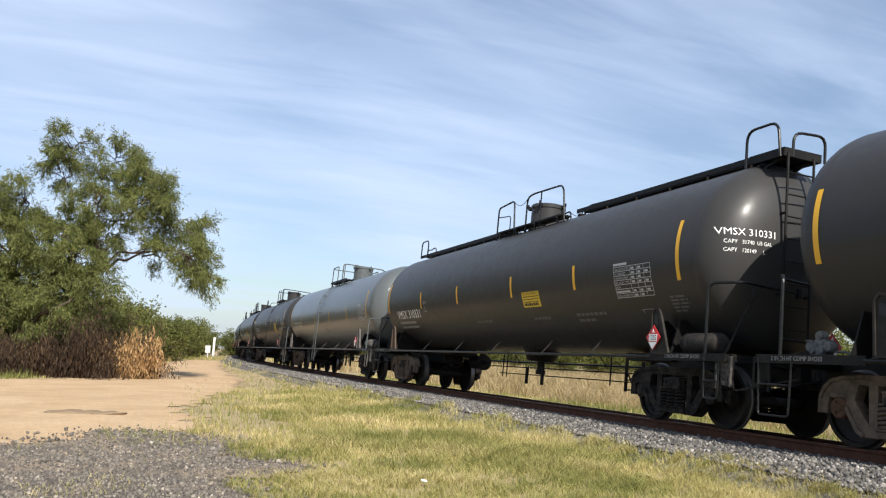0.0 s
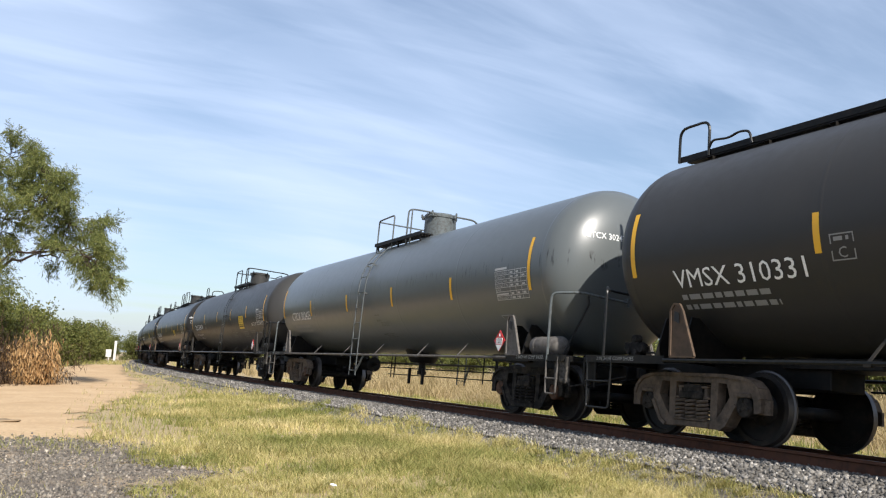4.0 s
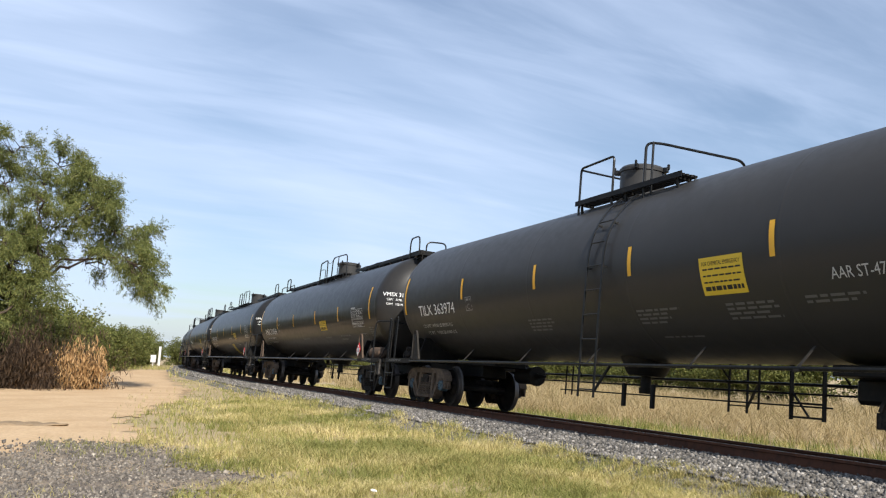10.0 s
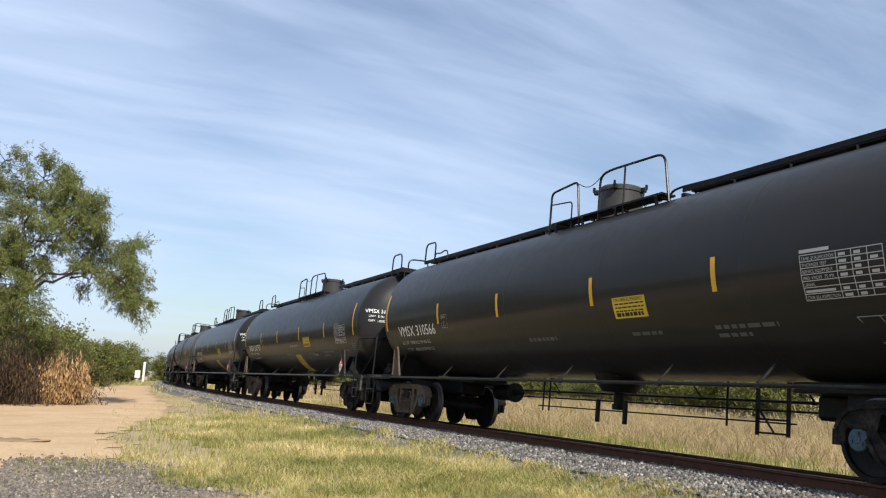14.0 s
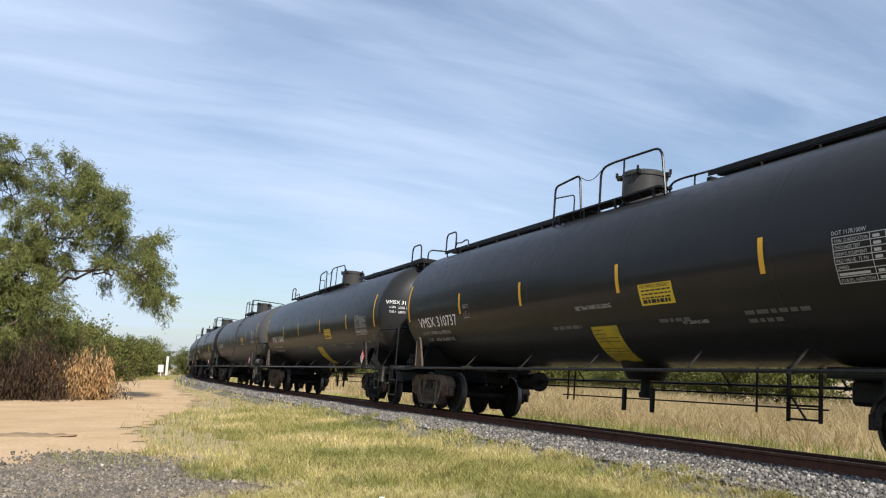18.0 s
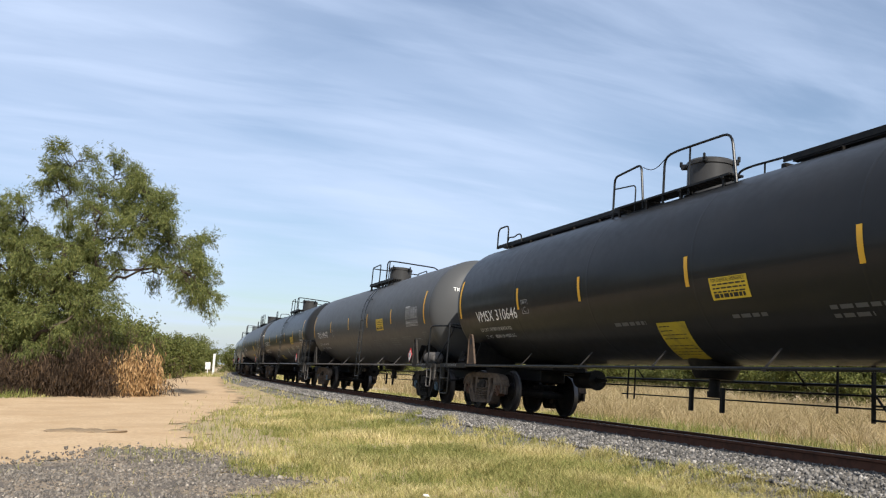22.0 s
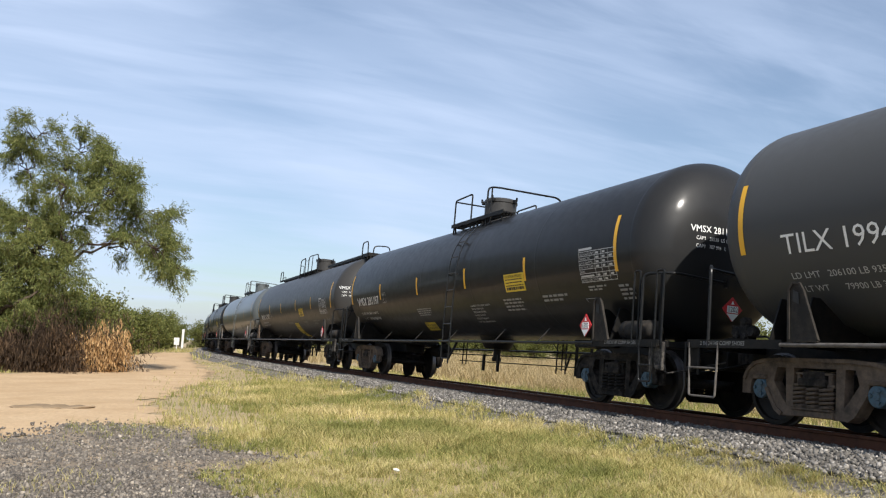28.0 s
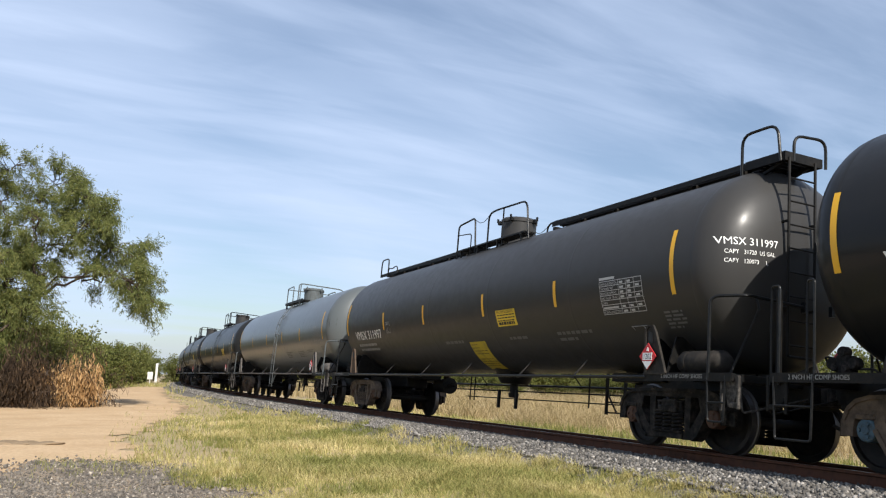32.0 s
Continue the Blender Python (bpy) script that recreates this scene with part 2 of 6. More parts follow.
M_SOIL = ground_mat("dry_turf_soil", [(0.3, (0.33, 0.25, 0.145)), (0.5, (0.43, 0.335, 0.20)), (0.7, (0.26, 0.21, 0.105))], 0.5, 14)
M_DIRT = ground_mat("tan_dirt_road", [(0.3, (0.43, 0.295, 0.17)), (0.5, (0.56, 0.395, 0.235)), (0.72, (0.66, 0.49, 0.315))], 0.45, 11, 0.6, (0.7, 0.52, 0.70, (0.42, 0.285, 0.16)))
M_GRAVELBED = ground_mat("grey_gravel_bed", [(0.3, (0.135, 0.115, 0.097)), (0.5, (0.20, 0.17, 0.142)), (0.75, (0.29, 0.24, 0.19))], 0.8, 40, 0.8, (0.62, 0.45, 0.58, (0.34, 0.265, 0.185)))
M_CLOD = ground_mat("damp_brown_dirt", [(0.3, (0.24, 0.17, 0.10)), (0.5, (0.29, 0.21, 0.13)), (0.75, (0.35, 0.26, 0.165))], 1.5, 12)


def leaf_mat(name, stops, rough=0.55, trans=0.25, patch=0.0):
    """Leaves and blades that differ one by one; with patch also from place to place."""
    k = Mat(name, stops[0][1], rough, 0, 0.2)
    r = k.random("island")
    if patch:
        m = k.node("ShaderNodeMix")
        m.data_type = "FLOAT"
        m.inputs[0].default_value = patch
        k.link(r, m.inputs[2])
        k.link(k.range(k.noise(0.42, 4, 0.6), 0.34, 0.66, 0, 1), m.inputs[3])
        r = m.outputs[0]
    c = k.ramp(r, stops)
    k.color(k.mix(k.range(k.noise(0.55, 3), 0.35, 0.65, 0, 0.45), c, tuple(v * 0.55 for v in stops[1][1])))
    t = k.node("ShaderNodeBsdfTranslucent")
    k.link(c, t.inputs[0])
    mx = k.node("ShaderNodeMixShader")
    mx.inputs[0].default_value = trans
    out = next(n for n in k.nt.nodes if n.type == "OUTPUT_MATERIAL")
    k.link(k.p.outputs[0], mx.inputs[1])
    k.link(t.outputs[0], mx.inputs[2])
    k.link(mx.outputs[0], out.inputs[0])
    return k.m


M_LEAF = leaf_mat("feathery_green_leaf", [(0, (0.075, 0.095, 0.028)), (0.5, (0.140, 0.163, 0.048)), (1, (0.285, 0.285, 0.095))], 0.55, 0.30)
M_BUSHLEAF = leaf_mat("dark_bush_leaf", [(0, (0.085, 0.10, 0.026)), (0.5, (0.145, 0.16, 0.042)), (1, (0.24, 0.235, 0.075))], 0.55, 0.35)
M_DEADLEAF = leaf_mat("dead_tan_leaf", [(0, (0.30, 0.17, 0.070)), (0.5, (0.47, 0.29, 0.13)), (1, (0.66, 0.44, 0.22))])
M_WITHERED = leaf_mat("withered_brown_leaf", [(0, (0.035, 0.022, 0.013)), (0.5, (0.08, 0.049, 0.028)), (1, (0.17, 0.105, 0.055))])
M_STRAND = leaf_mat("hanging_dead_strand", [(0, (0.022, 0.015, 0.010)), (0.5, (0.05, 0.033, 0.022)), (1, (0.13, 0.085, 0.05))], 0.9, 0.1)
# green grass, its tone deepened for the train's shade beyond the far rail
M_GREENGRASS = leaf_mat("shaded_green_grass_blade", [(0, (0.10, 0.14, 0.025)), (0.5, (0.17, 0.20, 0.045)), (1, (0.33, 0.31, 0.11))], 0.7, 0.3)
M_GRASS = leaf_mat("short_grass_blade", [(0, (0.14, 0.165, 0.042)), (0.40, (0.28, 0.28, 0.085)), (0.64, (0.57, 0.475, 0.20)), (1, (0.84, 0.70, 0.41))], 0.7, 0.3, 0.58)
M_STRAW = leaf_mat("dry_straw_blade", [(0, (0.13, 0.15, 0.04)), (0.16, (0.24, 0.19, 0.085)), (0.45, (0.42, 0.325, 0.17)), (1, (0.66, 0.53, 0.32))], 0.7, 0.3, 0.4)
M_BARK = rusty("grey_brown_bark", (0.075, 0.055, 0.042), (0.03, 0.023, 0.018), 0.95, 5)

# ---- plan of the track ----
RAIL_Z, CANT = 0.35, 0.070
TANK_R, TANK_Z, TANK_L, HEAD = 1.47, 2.63, 7.88, 0.68
STEP = 0.5
S_MIN, S_MAX = -60.0, 330.0


def bend(s):
    """Curvature of the track: straight beside the camera, then a steady curve away."""
    return 0.0016 * min(1.0, max(0.0, (s - 12.0) / 20.0))


def lay_track():
    n0 = int(-S_MIN / STEP)
    rows = {0: (5.3825, 12.0, radians(-19.503))}
    x, y, a = rows[0]
    for i in range(1, int(S_MAX / STEP) + 1):
        a += bend((i - 0.5) * STEP) * STEP
        x, y = x + math.sin(a) * STEP, y + math.cos(a) * STEP
        rows[i] = (x, y, a)
    x, y, a = rows[0]
    for i in range(1, n0 + 1):
        x, y = x - math.sin(a) * STEP, y - math.cos(a) * STEP
        rows[-i] = (x, y, a)
    return rows


TRACK = lay_track()


def on_track(s):
    k = s / STEP
    i = min(max(math.floor(k), int(S_MIN / STEP)), int(S_MAX / STEP) - 1)
    f = k - i
    p, q = TRACK[i], TRACK[i + 1]
    return tuple(u + (w - u) * f for u, w in zip(p, q))


def track_point(s, v, z):
    """v metres across (positive is away from the camera), z above the rail heads' plane, which is canted."""
    x, y, a = on_track(s)
    vv, zz = v * math.cos(CANT) + z * math.sin(CANT), z * math.cos(CANT) - v * math.sin(CANT)
    return Vector((x + vv * math.cos(a), y - vv * math.sin(a), RAIL_Z + zz))


def track_pose(s, half=6.95):
    """A car's pose: its trucks ride on the track half metres before and behind s."""
    a, b = track_point(s - half, 0, 0), track_point(s + half, 0, 0)
    d = a - b
    return Matrix.Translation((a + b) / 2) @ Matrix.Rotation(math.atan2(d.y, d.x), 4, "Z") @ Matrix.Rotation(-CANT, 4, "X")


def travelled(t):
    k = (t - 13.0) / 10.0
    j = (t - 16.0) / 16.0
    return 44.694 * k + 1.7448 * k * k - 0.0729 * k ** 3 - (0.2365 * j + 0.0301 * j ** 2 - 0.3630 * j ** 3 + 0.0555 * j ** 4)


# ---- mesh helpers ----
def ball(bm, r, m, seg=12, rings=8):
    bmesh.ops.create_uvsphere(bm, u_segments=seg, v_segments=rings, radius=r, matrix=m)


def box(bm, cx, cy, cz, dx, dy, dz, m=None, bevel=0.0):
    got = bmesh.ops.create_cube(bm, size=1.0, matrix=(m or Matrix()) @ Matrix.Translation((cx, cy, cz)) @ Matrix.Diagonal((dx, dy, dz, 1)))
    if bevel:
        edges = list({e for v in got["verts"] for e in v.link_edges})
        bmesh.ops.bevel(bm, geom=edges, offset=bevel, segments=1, affect="EDGES")


def beam(bm, p, q, w, h, up=(0, 0, 1)):
    """A square bar from p to q."""
    p, q = Vector(p), Vector(q)
    d = q - p
    if d.length < 1e-6:
        return
    u = d.normalized()
    side = u.cross(Vector(up))
    side = side.normalized() if side.length > 1e-4 else u.cross(Vector((0, 1, 0))).normalized()
    top = side.cross(u)
    vs = [bm.verts.new(c + side * a * w / 2 + top * b * h / 2) for c in (p, q) for a, b in ((-1, -1), (1, -1), (1, 1), (-1, 1))]
    for f in ((0, 1, 2, 3), (7, 6, 5, 4), (0, 4, 5, 1), (1, 5, 6, 2), (2, 6, 7, 3), (3, 7, 4, 0)):
        bm.faces.new([vs[k] for k in f])


def pipe(bm, pts, r, sides=8, bend_r=0.0):
    """A round bar along pts; corners are rounded by bend_r."""
    pts = [Vector(p) for p in pts]
    if bend_r and len(pts) > 2:
        out = [pts[0]]
        for a, b, c in zip(pts, pts[1:], pts[2:]):
            k = min(bend_r, (a - b).length / 2, (c - b).length / 2)
            p, q = b + (a - b).normalized() * k, b + (c - b).normalized() * k
            out += [p.lerp(b, f).lerp(b.lerp(q, f), f) for f in (0, 0.25, 0.5, 0.75, 1)]
        pts = out + [pts[-1]]
    rings, last = [], None
    for i, p in enumerate(pts):
        d = (pts[min(i + 1, len(pts) - 1)] - pts[max(i - 1, 0)]).normalized()
        if last is None:
            side = d.cross(Vector((0, 0, 1)))
            side = side if side.length > 1e-3 else d.cross(Vector((1, 0, 0)))
        else:
            side = last - d * last.dot(d)
        side = side.normalized()
        last = side
        top = side.cross(d)
        rings.append([bm.verts.new(p + side * r * math.cos(t) + top * r * math.sin(t)) for t in (2 * math.pi * k / sides for k in range(sides))])
    for a, b in zip(rings, rings[1:]):
        for k in range(sides):
            bm.faces.new((a[k], a[(k + 1) % sides], b[(k + 1) % sides], b[k]))
    bm.faces.new(rings[0][::-1])
    bm.faces.new(rings[-1])


def lathe(bm, profile, seg, m):
    """Turns (along, radius) pairs round the local x axis."""
    rings = []
    for x, r in profile:
        if r < 1e-5:
            rings.append([bm.verts.new(m @ Vector((x, 0, 0)))])
        else:
            rings.append([bm.verts.new(m @ Vector((x, r * math.cos(2 * math.pi * k / seg), r * math.sin(2 * math.pi * k / seg)))) for k in range(seg)])
    for a, b in zip(rings, rings[1:]):
        for k in range(seg):
            j = (k + 1) % seg
            if len(a) == 1 and len(b) == 1:
                continue
            if len(a) == 1:
                bm.faces.new((a[0], b[k], b[j]))
            elif len(b) == 1:
                bm.faces.new((a[j], a[k], b[0]))
            else:
                bm.faces.new((a[k], b[k], b[j], a[j]))


def plate(bm, outline, thick, m):
    """A flat piece: outline in local x, z, thick in local y."""
    f = [bm.verts.new(m @ Vector((x, -thick / 2, z))) for x, z in outline]
    b = [bm.verts.new(m @ Vector((x, thick / 2, z))) for x, z in outline]
    bm.faces.new(f)
    bm.faces.new(b[::-1])
    n = len(f)
    for k in range(n):
        bm.faces.new((f[k], b[k], b[(k + 1) % n], f[(k + 1) % n]))


MESHES = {}


def finish(bm, name, mats, smooth=None):
    bmesh.ops.recalc_face_normals(bm, faces=bm.faces[:])
    me = bpy.data.meshes.new(name)
    bm.to_mesh(me)
    bm.free()
    for m in mats if isinstance(mats, (list, tuple)) else [mats]:
        me.materials.append(m)
    if smooth is not None:
        me.polygons.foreach_set("use_smooth", [True] * len(me.polygons))
        me.set_sharp_from_angle(angle=radians(smooth))
    return me


def part(name, build, mats, parent=None, label="", at=None, key=None, smooth=35):
    """One mesh object under its thing. build(bm) fills the mesh; alike pieces share it by key."""
    me = MESHES.get(key) if key else None
    if me is None:
        bm = bmesh.new()
        build(bm)
        me = finish(bm, name, mats, smooth)
        if key:
            MESHES[key] = me
    ob = new(name, me)
    if parent:
        ob.parent = parent
    if at is not None:
        ob.matrix_basis = at if isinstance(at, Matrix) else Matrix.Translation(at)
    if label:
        tagged(ob, label)
    return ob


def sheet(name, verts, faces, mat, smooth=False):
    me = bpy.data.meshes.new(name)
    me.from_pydata([tuple(v) for v in verts], [], faces)
    me.materials.append(mat)
    if smooth:
        me.polygons.foreach_set("use_smooth", [True] * len(me.polygons))
    return new(name, me)


def fill(name, co, per, mat, smooth=False):
    """A mesh of many equal faces with per corners each, from an array of corner places."""
    co = np.asarray(co, dtype=np.float32).reshape(-1, 3)
    nf = len(co) // per
    me = bpy.data.meshes.new(name)
    me.vertices.add(len(co))
    me.vertices.foreach_set("co", co.ravel())
    me.loops.add(len(co))
    me.loops.foreach_set("vertex_index", np.arange(len(co), dtype=np.int32))
    me.polygons.add(nf)
    me.polygons.foreach_set("loop_start", np.arange(0, len(co), per, dtype=np.int32))
    me.materials.append(mat)
    me.update(calc_edges=True)
    return me


GLYPHS = {}


def make_glyphs():
    """The built-in type, one character at a time: places, faces and advance for capitals one unit high."""
    def flat(text):
        cu = bpy.data.curves.new("type", "FONT")
        cu.body, cu.size, cu.resolution_u, cu.fill_mode = text, 1 / 0.7, 2, "FRONT"
        ob = new("type", cu)
        dg = bpy.context.evaluated_depsgraph_get()
        me = ob.evaluated_get(dg).to_mesh()
        vs = [(v.co.x, v.co.y) for v in me.vertices]
        fs = [tuple(p.vertices) for p in me.polygons]
        ob.evaluated_get(dg).to_mesh_clear()
        bpy.data.objects.remove(ob)
        bpy.data.curves.remove(cu)
        return vs, fs
    bar = min(x for x, _ in flat("I")[0])
    for c in "ABCDEFGHIJKLMNOPQRSTUVWXYZ0123456789-.,\"/":
        vs, fs = flat(c)
        GLYPHS[c] = (vs, fs, min(x for x, y in flat(c + "I")[0] if x > max(x for x, _ in vs) + 1e-4) - bar)
    GLYPHS[" "] = ([], [], 0.40)


make_glyphs()


def letters(text, size, spacing=1.0):
    """The flat mesh of a line of type: places and faces, x to the right, y up, size high capitals."""
    vs, fs, x = [], [], 0.0
    for c in text:
        gv, gf, adv = GLYPHS[c]
        n = len(vs)
        vs += [Vector(((x + a) * size, b * size, 0)) for a, b in gv]
        fs += [tuple(n + k for k in f) for f in gf]
        x += adv * spacing
    return vs, fs


# ---- the ground ----
def ground_height(x, y):
    return 0.05 * noise.noise(Vector((x * 0.12, y * 0.12, 3.0))) + 0.015 * noise.noise(Vector((x * 0.7, y * 0.7, 8.0)))


def make_ground():
    # one sheet, fine near the camera, to the horizon
    def ticks(lo, hi):
        near = list(np.arange(lo, hi + 0.01, 1.0))
        out, d = [], 2.0
        a, b = lo, hi
        left, right = [], []
        while a > -2400:
            a -= d
            left.append(a)
            d *= 1.35
        d = 2.0
        while b < 2400:
            b += d
            right.append(b)
            d *= 1.35
        return left[::-1] + near + right
    xs, ys = ticks(-45, 45), ticks(-12, 95)
    verts = [(x, y, ground_height(x, y) if abs(x) < 50 and -15 < y < 100 else 0.0) for y in ys for x in xs]
    w = len(xs)
    faces = [(j * w + i, j * w + i + 1, (j + 1) * w + i + 1, (j + 1) * w + i) for j in range(len(ys) - 1) for i in range(w - 1)]
    ob = sheet("ground", verts, faces, M_SOIL, True)
    tagged(ob, "dry grassy ground with bare soil", "ground", kind="structure")


def blob_sheet(name, outline, mat, lift, cell, jag, seed):
    """A thin irregular layer on the ground inside an outline, its edge ragged."""
    x0, x1 = min(p[0] for p in outline) - 1, max(p[0] for p in outline) + 1
    y0, y1 = min(p[1] for p in outline) - 1, max(p[1] for p in outline) + 1
    # which of many small squares lie inside
    step = 0.05
    gx, gy = np.meshgrid(np.arange(x0, x1, step) + step / 2, np.arange(y0, y1, step) + step / 2)
    mask = np.zeros(gx.shape, bool)
    for a, b in zip(outline, outline[1:] + outline[:1]):
        if a[1] != b[1]:
            mask ^= ((a[1] > gy) != (b[1] > gy)) & (gx < (b[0] - a[0]) * (gy - a[1]) / (b[1] - a[1]) + a[0])
    rows = mask.tolist()
    def inside(x, y):
        i, j = int((x - x0) / step), int((y - y0) / step)
        return x > x0 and y > y0 and j < len(rows) and i < len(rows[0]) and rows[j][i]
    nx, ny = int((x1 - x0) / cell), int((y1 - y0) / cell)
    verts, faces, seen = [], [], {}
    def vert(i, j):
        if (i, j) not in seen:
            x, y = x0 + i * cell, y0 + j * cell
            x += cell * 0.3 * noise.noise(Vector((x * 3, y * 3, seed)))
            y += cell * 0.3 * noise.noise(Vector((x * 3, y * 3, seed + 5)))
            seen[i, j] = len(verts)
            verts.append((x, y, ground_height(x, y) + lift))
        return seen[i, j]
    for j in range(ny):
        for i in range(nx):
            x, y = x0 + (i + 0.5) * cell, y0 + (j + 0.5) * cell
            w1, w2, w3 = Vector((x * 0.8, y * 0.8, seed)), Vector((x * 2.6, y * 2.6, seed)), Vector((x * 8, y * 8, seed))
            up = Vector((0, 0, 9))
            n1 = noise.noise(w1) + 0.5 * noise.noise(w2) + 0.22 * noise.noise(w3)
            n2 = noise.noise(w1 + up) + 0.5 * noise.noise(w2 + up) + 0.22 * noise.noise(w3 + up)
            if inside(x + jag * n1, y + jag * n2):
                faces.append((vert(i, j), vert(i + 1, j), vert(i + 1, j + 1), vert(i, j + 1)))
    return sheet(name, verts, faces, mat, True), inside


ROAD_OUTLINE = [(-34, 5), (-20, 8.0), (-7.5, 9.9), (-4.6, 11.7), (-3.6, 13.0), (-3.9, 14.6), (-5.0, 17.5), (-5.6, 21.5),
                (-6.1, 27.0), (-7.5, 35.0), (-9.4, 41.5), (-12.2, 51.0), (-15.6, 64.0), (-20.5, 86.0), (-24.0, 86.0), (-19.2, 59.0),
                (-15.2, 43.0), (-13.6, 35.0), (-13.6, 29.5), (-22.0, 25.0), (-34, 23)]
GRAVEL_OUTLINE = [(-15, -6), (-14, 5.0), (-7.6, 9.2), (-5.4, 10.8), (-5.0, 12.0), (-4.8, 13.3), (-4.0, 13.2), (-3.4, 12.9), (-2.8, 12.3), (-2.5, 10.8), (-1.9, 10.2), (-1.3, 10.05), (-1.35, 9.8),
                  (-1.85, 9.4), (-2.0, 8.5), (-1.5, 7.6), (-1.1, 7.0), (-0.85, 6.2), (-0.4, 4.0), (1.2, -6)]
make_ground()
road, on_road = blob_sheet("road", ROAD_OUTLINE, M_DIRT, 0.012, 0.17, 0.9, 2.0)
tagged(road, "pale tan dirt road beside the railway", "dirt road", kind="structure")
gravel, on_gravel = blob_sheet("gravel_patch", GRAVEL_OUTLINE, M_GRAVELBED, 0.024, 0.07, 0.45, 6.0)
tagged(gravel, "grey crushed gravel apron on the ground", "gravel", kind="structure")

# ---- the track bed ----


def base_height(x, y, v):
    """The ground's height with the shoulder of the bed on it."""
    z = ground_height(x, y)
    if -2.9 < v < -0.9:
        b = RAIL_Z + float(np.interp(v, [p[0] for p in BED], [p[1] for p in BED])) - v * math.sin(CANT)
        if v < -2.1:
            b = b + (-0.05 - b) * (-2.1 - v) / 0.8
        z = max(z, b)
    return z


BED = [(-2.9, -0.42), (-2.1, -0.32), (-1.60, -0.19), (-0.95, -0.165), (-0.6, -0.19), (0.95, -0.19), (1.6, -0.215), (2.2, -0.34), (3.0, -0.42)]


def make_bed():
    ss = [-60 + k * 1.0 for k in range(390)]
    verts, faces = [], []
    for s in ss:
        for v, z in BED:
            p = track_point(s, v, z)
            if abs(v) > 2.5:
                p.z = -0.05
            p.z += 0.012 * noise.noise(Vector((s * 1.3, v * 2.0, 1.0)))
            verts.append(p)
    w = len(BED)
    for j in range(len(ss) - 1):
        for i in range(w - 1):
            faces.append((j * w + i, j * w + i + 1, (j + 1) * w + i + 1, (j + 1) * w + i))
    tagged(sheet("track_bed", verts, faces, M_BALLAST, True), "grey crushed stone track bed", "ballast", kind="structure")


make_bed()


def stones(name, places, sizes, mat, seed):
    """Many small angular stones as one mesh: squashed eight-sided lumps."""
    rng = np.random.default_rng(seed)
    n = len(places)
    base = np.array([(1, 0, 0), (0, 1, 0), (-1, 0, 0), (0, -1, 0), (0, 0, 1), (0, 0, -1)], dtype=np.float32)
    tri = np.array([(0, 1, 4), (1, 2, 4), (2, 3, 4), (3, 0, 4), (1, 0, 5), (2, 1, 5), (3, 2, 5), (0, 3, 5)])
    q = rng.normal(size=(n, 4))
    q /= np.linalg.norm(q, axis=1)[:, None]
    w, x, y, z = q.T
    rot = np.stack([1 - 2 * (y * y + z * z), 2 * (x * y - z * w), 2 * (x * z + y * w), 2 * (x * y + z * w), 1 - 2 * (x * x + z * z), 2 * (y * z - x * w),
                    2 * (x * z - y * w), 2 * (y * z + x * w), 1 - 2 * (x * x + y * y)], -1).reshape(n, 3, 3)
    v = base[None] * rng.uniform(0.55, 1.25, size=(n, 6, 3)) * (np.asarray(sizes) * np.ones(n))[:, None, None]
    v += rng.normal(scale=0.12, size=(n, 6, 3)) * (np.asarray(sizes) * np.ones(n))[:, None, None]
    v = np.einsum("nij,nkj->nki", rot, v) + np.asarray(places)[:, None, :]
    me = bpy.data.meshes.new(name)
    me.vertices.add(n * 6)
    me.vertices.foreach_set("co", v.astype(np.float32).ravel())
    idx = (tri[None] + 6 * np.arange(n)[:, None, None]).astype(np.int32).ravel()
    me.loops.add(len(idx))
    me.loops.foreach_set("vertex_index", idx)
    me.polygons.add(n * 8)
    me.polygons.foreach_set("loop_start", np.arange(0, len(idx), 3, dtype=np.int32))
    me.materials.append(mat)
    me.update(calc_edges=True)
    return new(name, me)


def scatter_ballast():
    rng = np.random.default_rng(4)
    places, sizes = [], []
    for s0, s1, n, size in ((-10, 14, 34000, 0.029), (14, 40, 18000, 0.036), (40, 90, 8000, 0.055)):
        for s, v in zip(rng.uniform(s0, s1, n), np.where(rng.random(n) < 0.72, rng.uniform(-2.25, -0.78, n), rng.uniform(-0.65, 2.4, n))):
            z = float(np.interp(v, [b[0] for b in BED], [b[1] for b in BED]))
            p = track_point(s, v, z)
            if v < -1.8:
                p.z = max(p.z, 0.02)
            p.z += rng.uniform(-0.4, 0.5) * size
            places.append(p)
            sizes.append(size * rng.uniform(0.6, 1.35))
    tagged(stones("ballast_stones", np.array(places), np.array(sizes), M_STONE, 5), "loose grey crushed ballast stones along the rails", "ballast", kind="stuff")


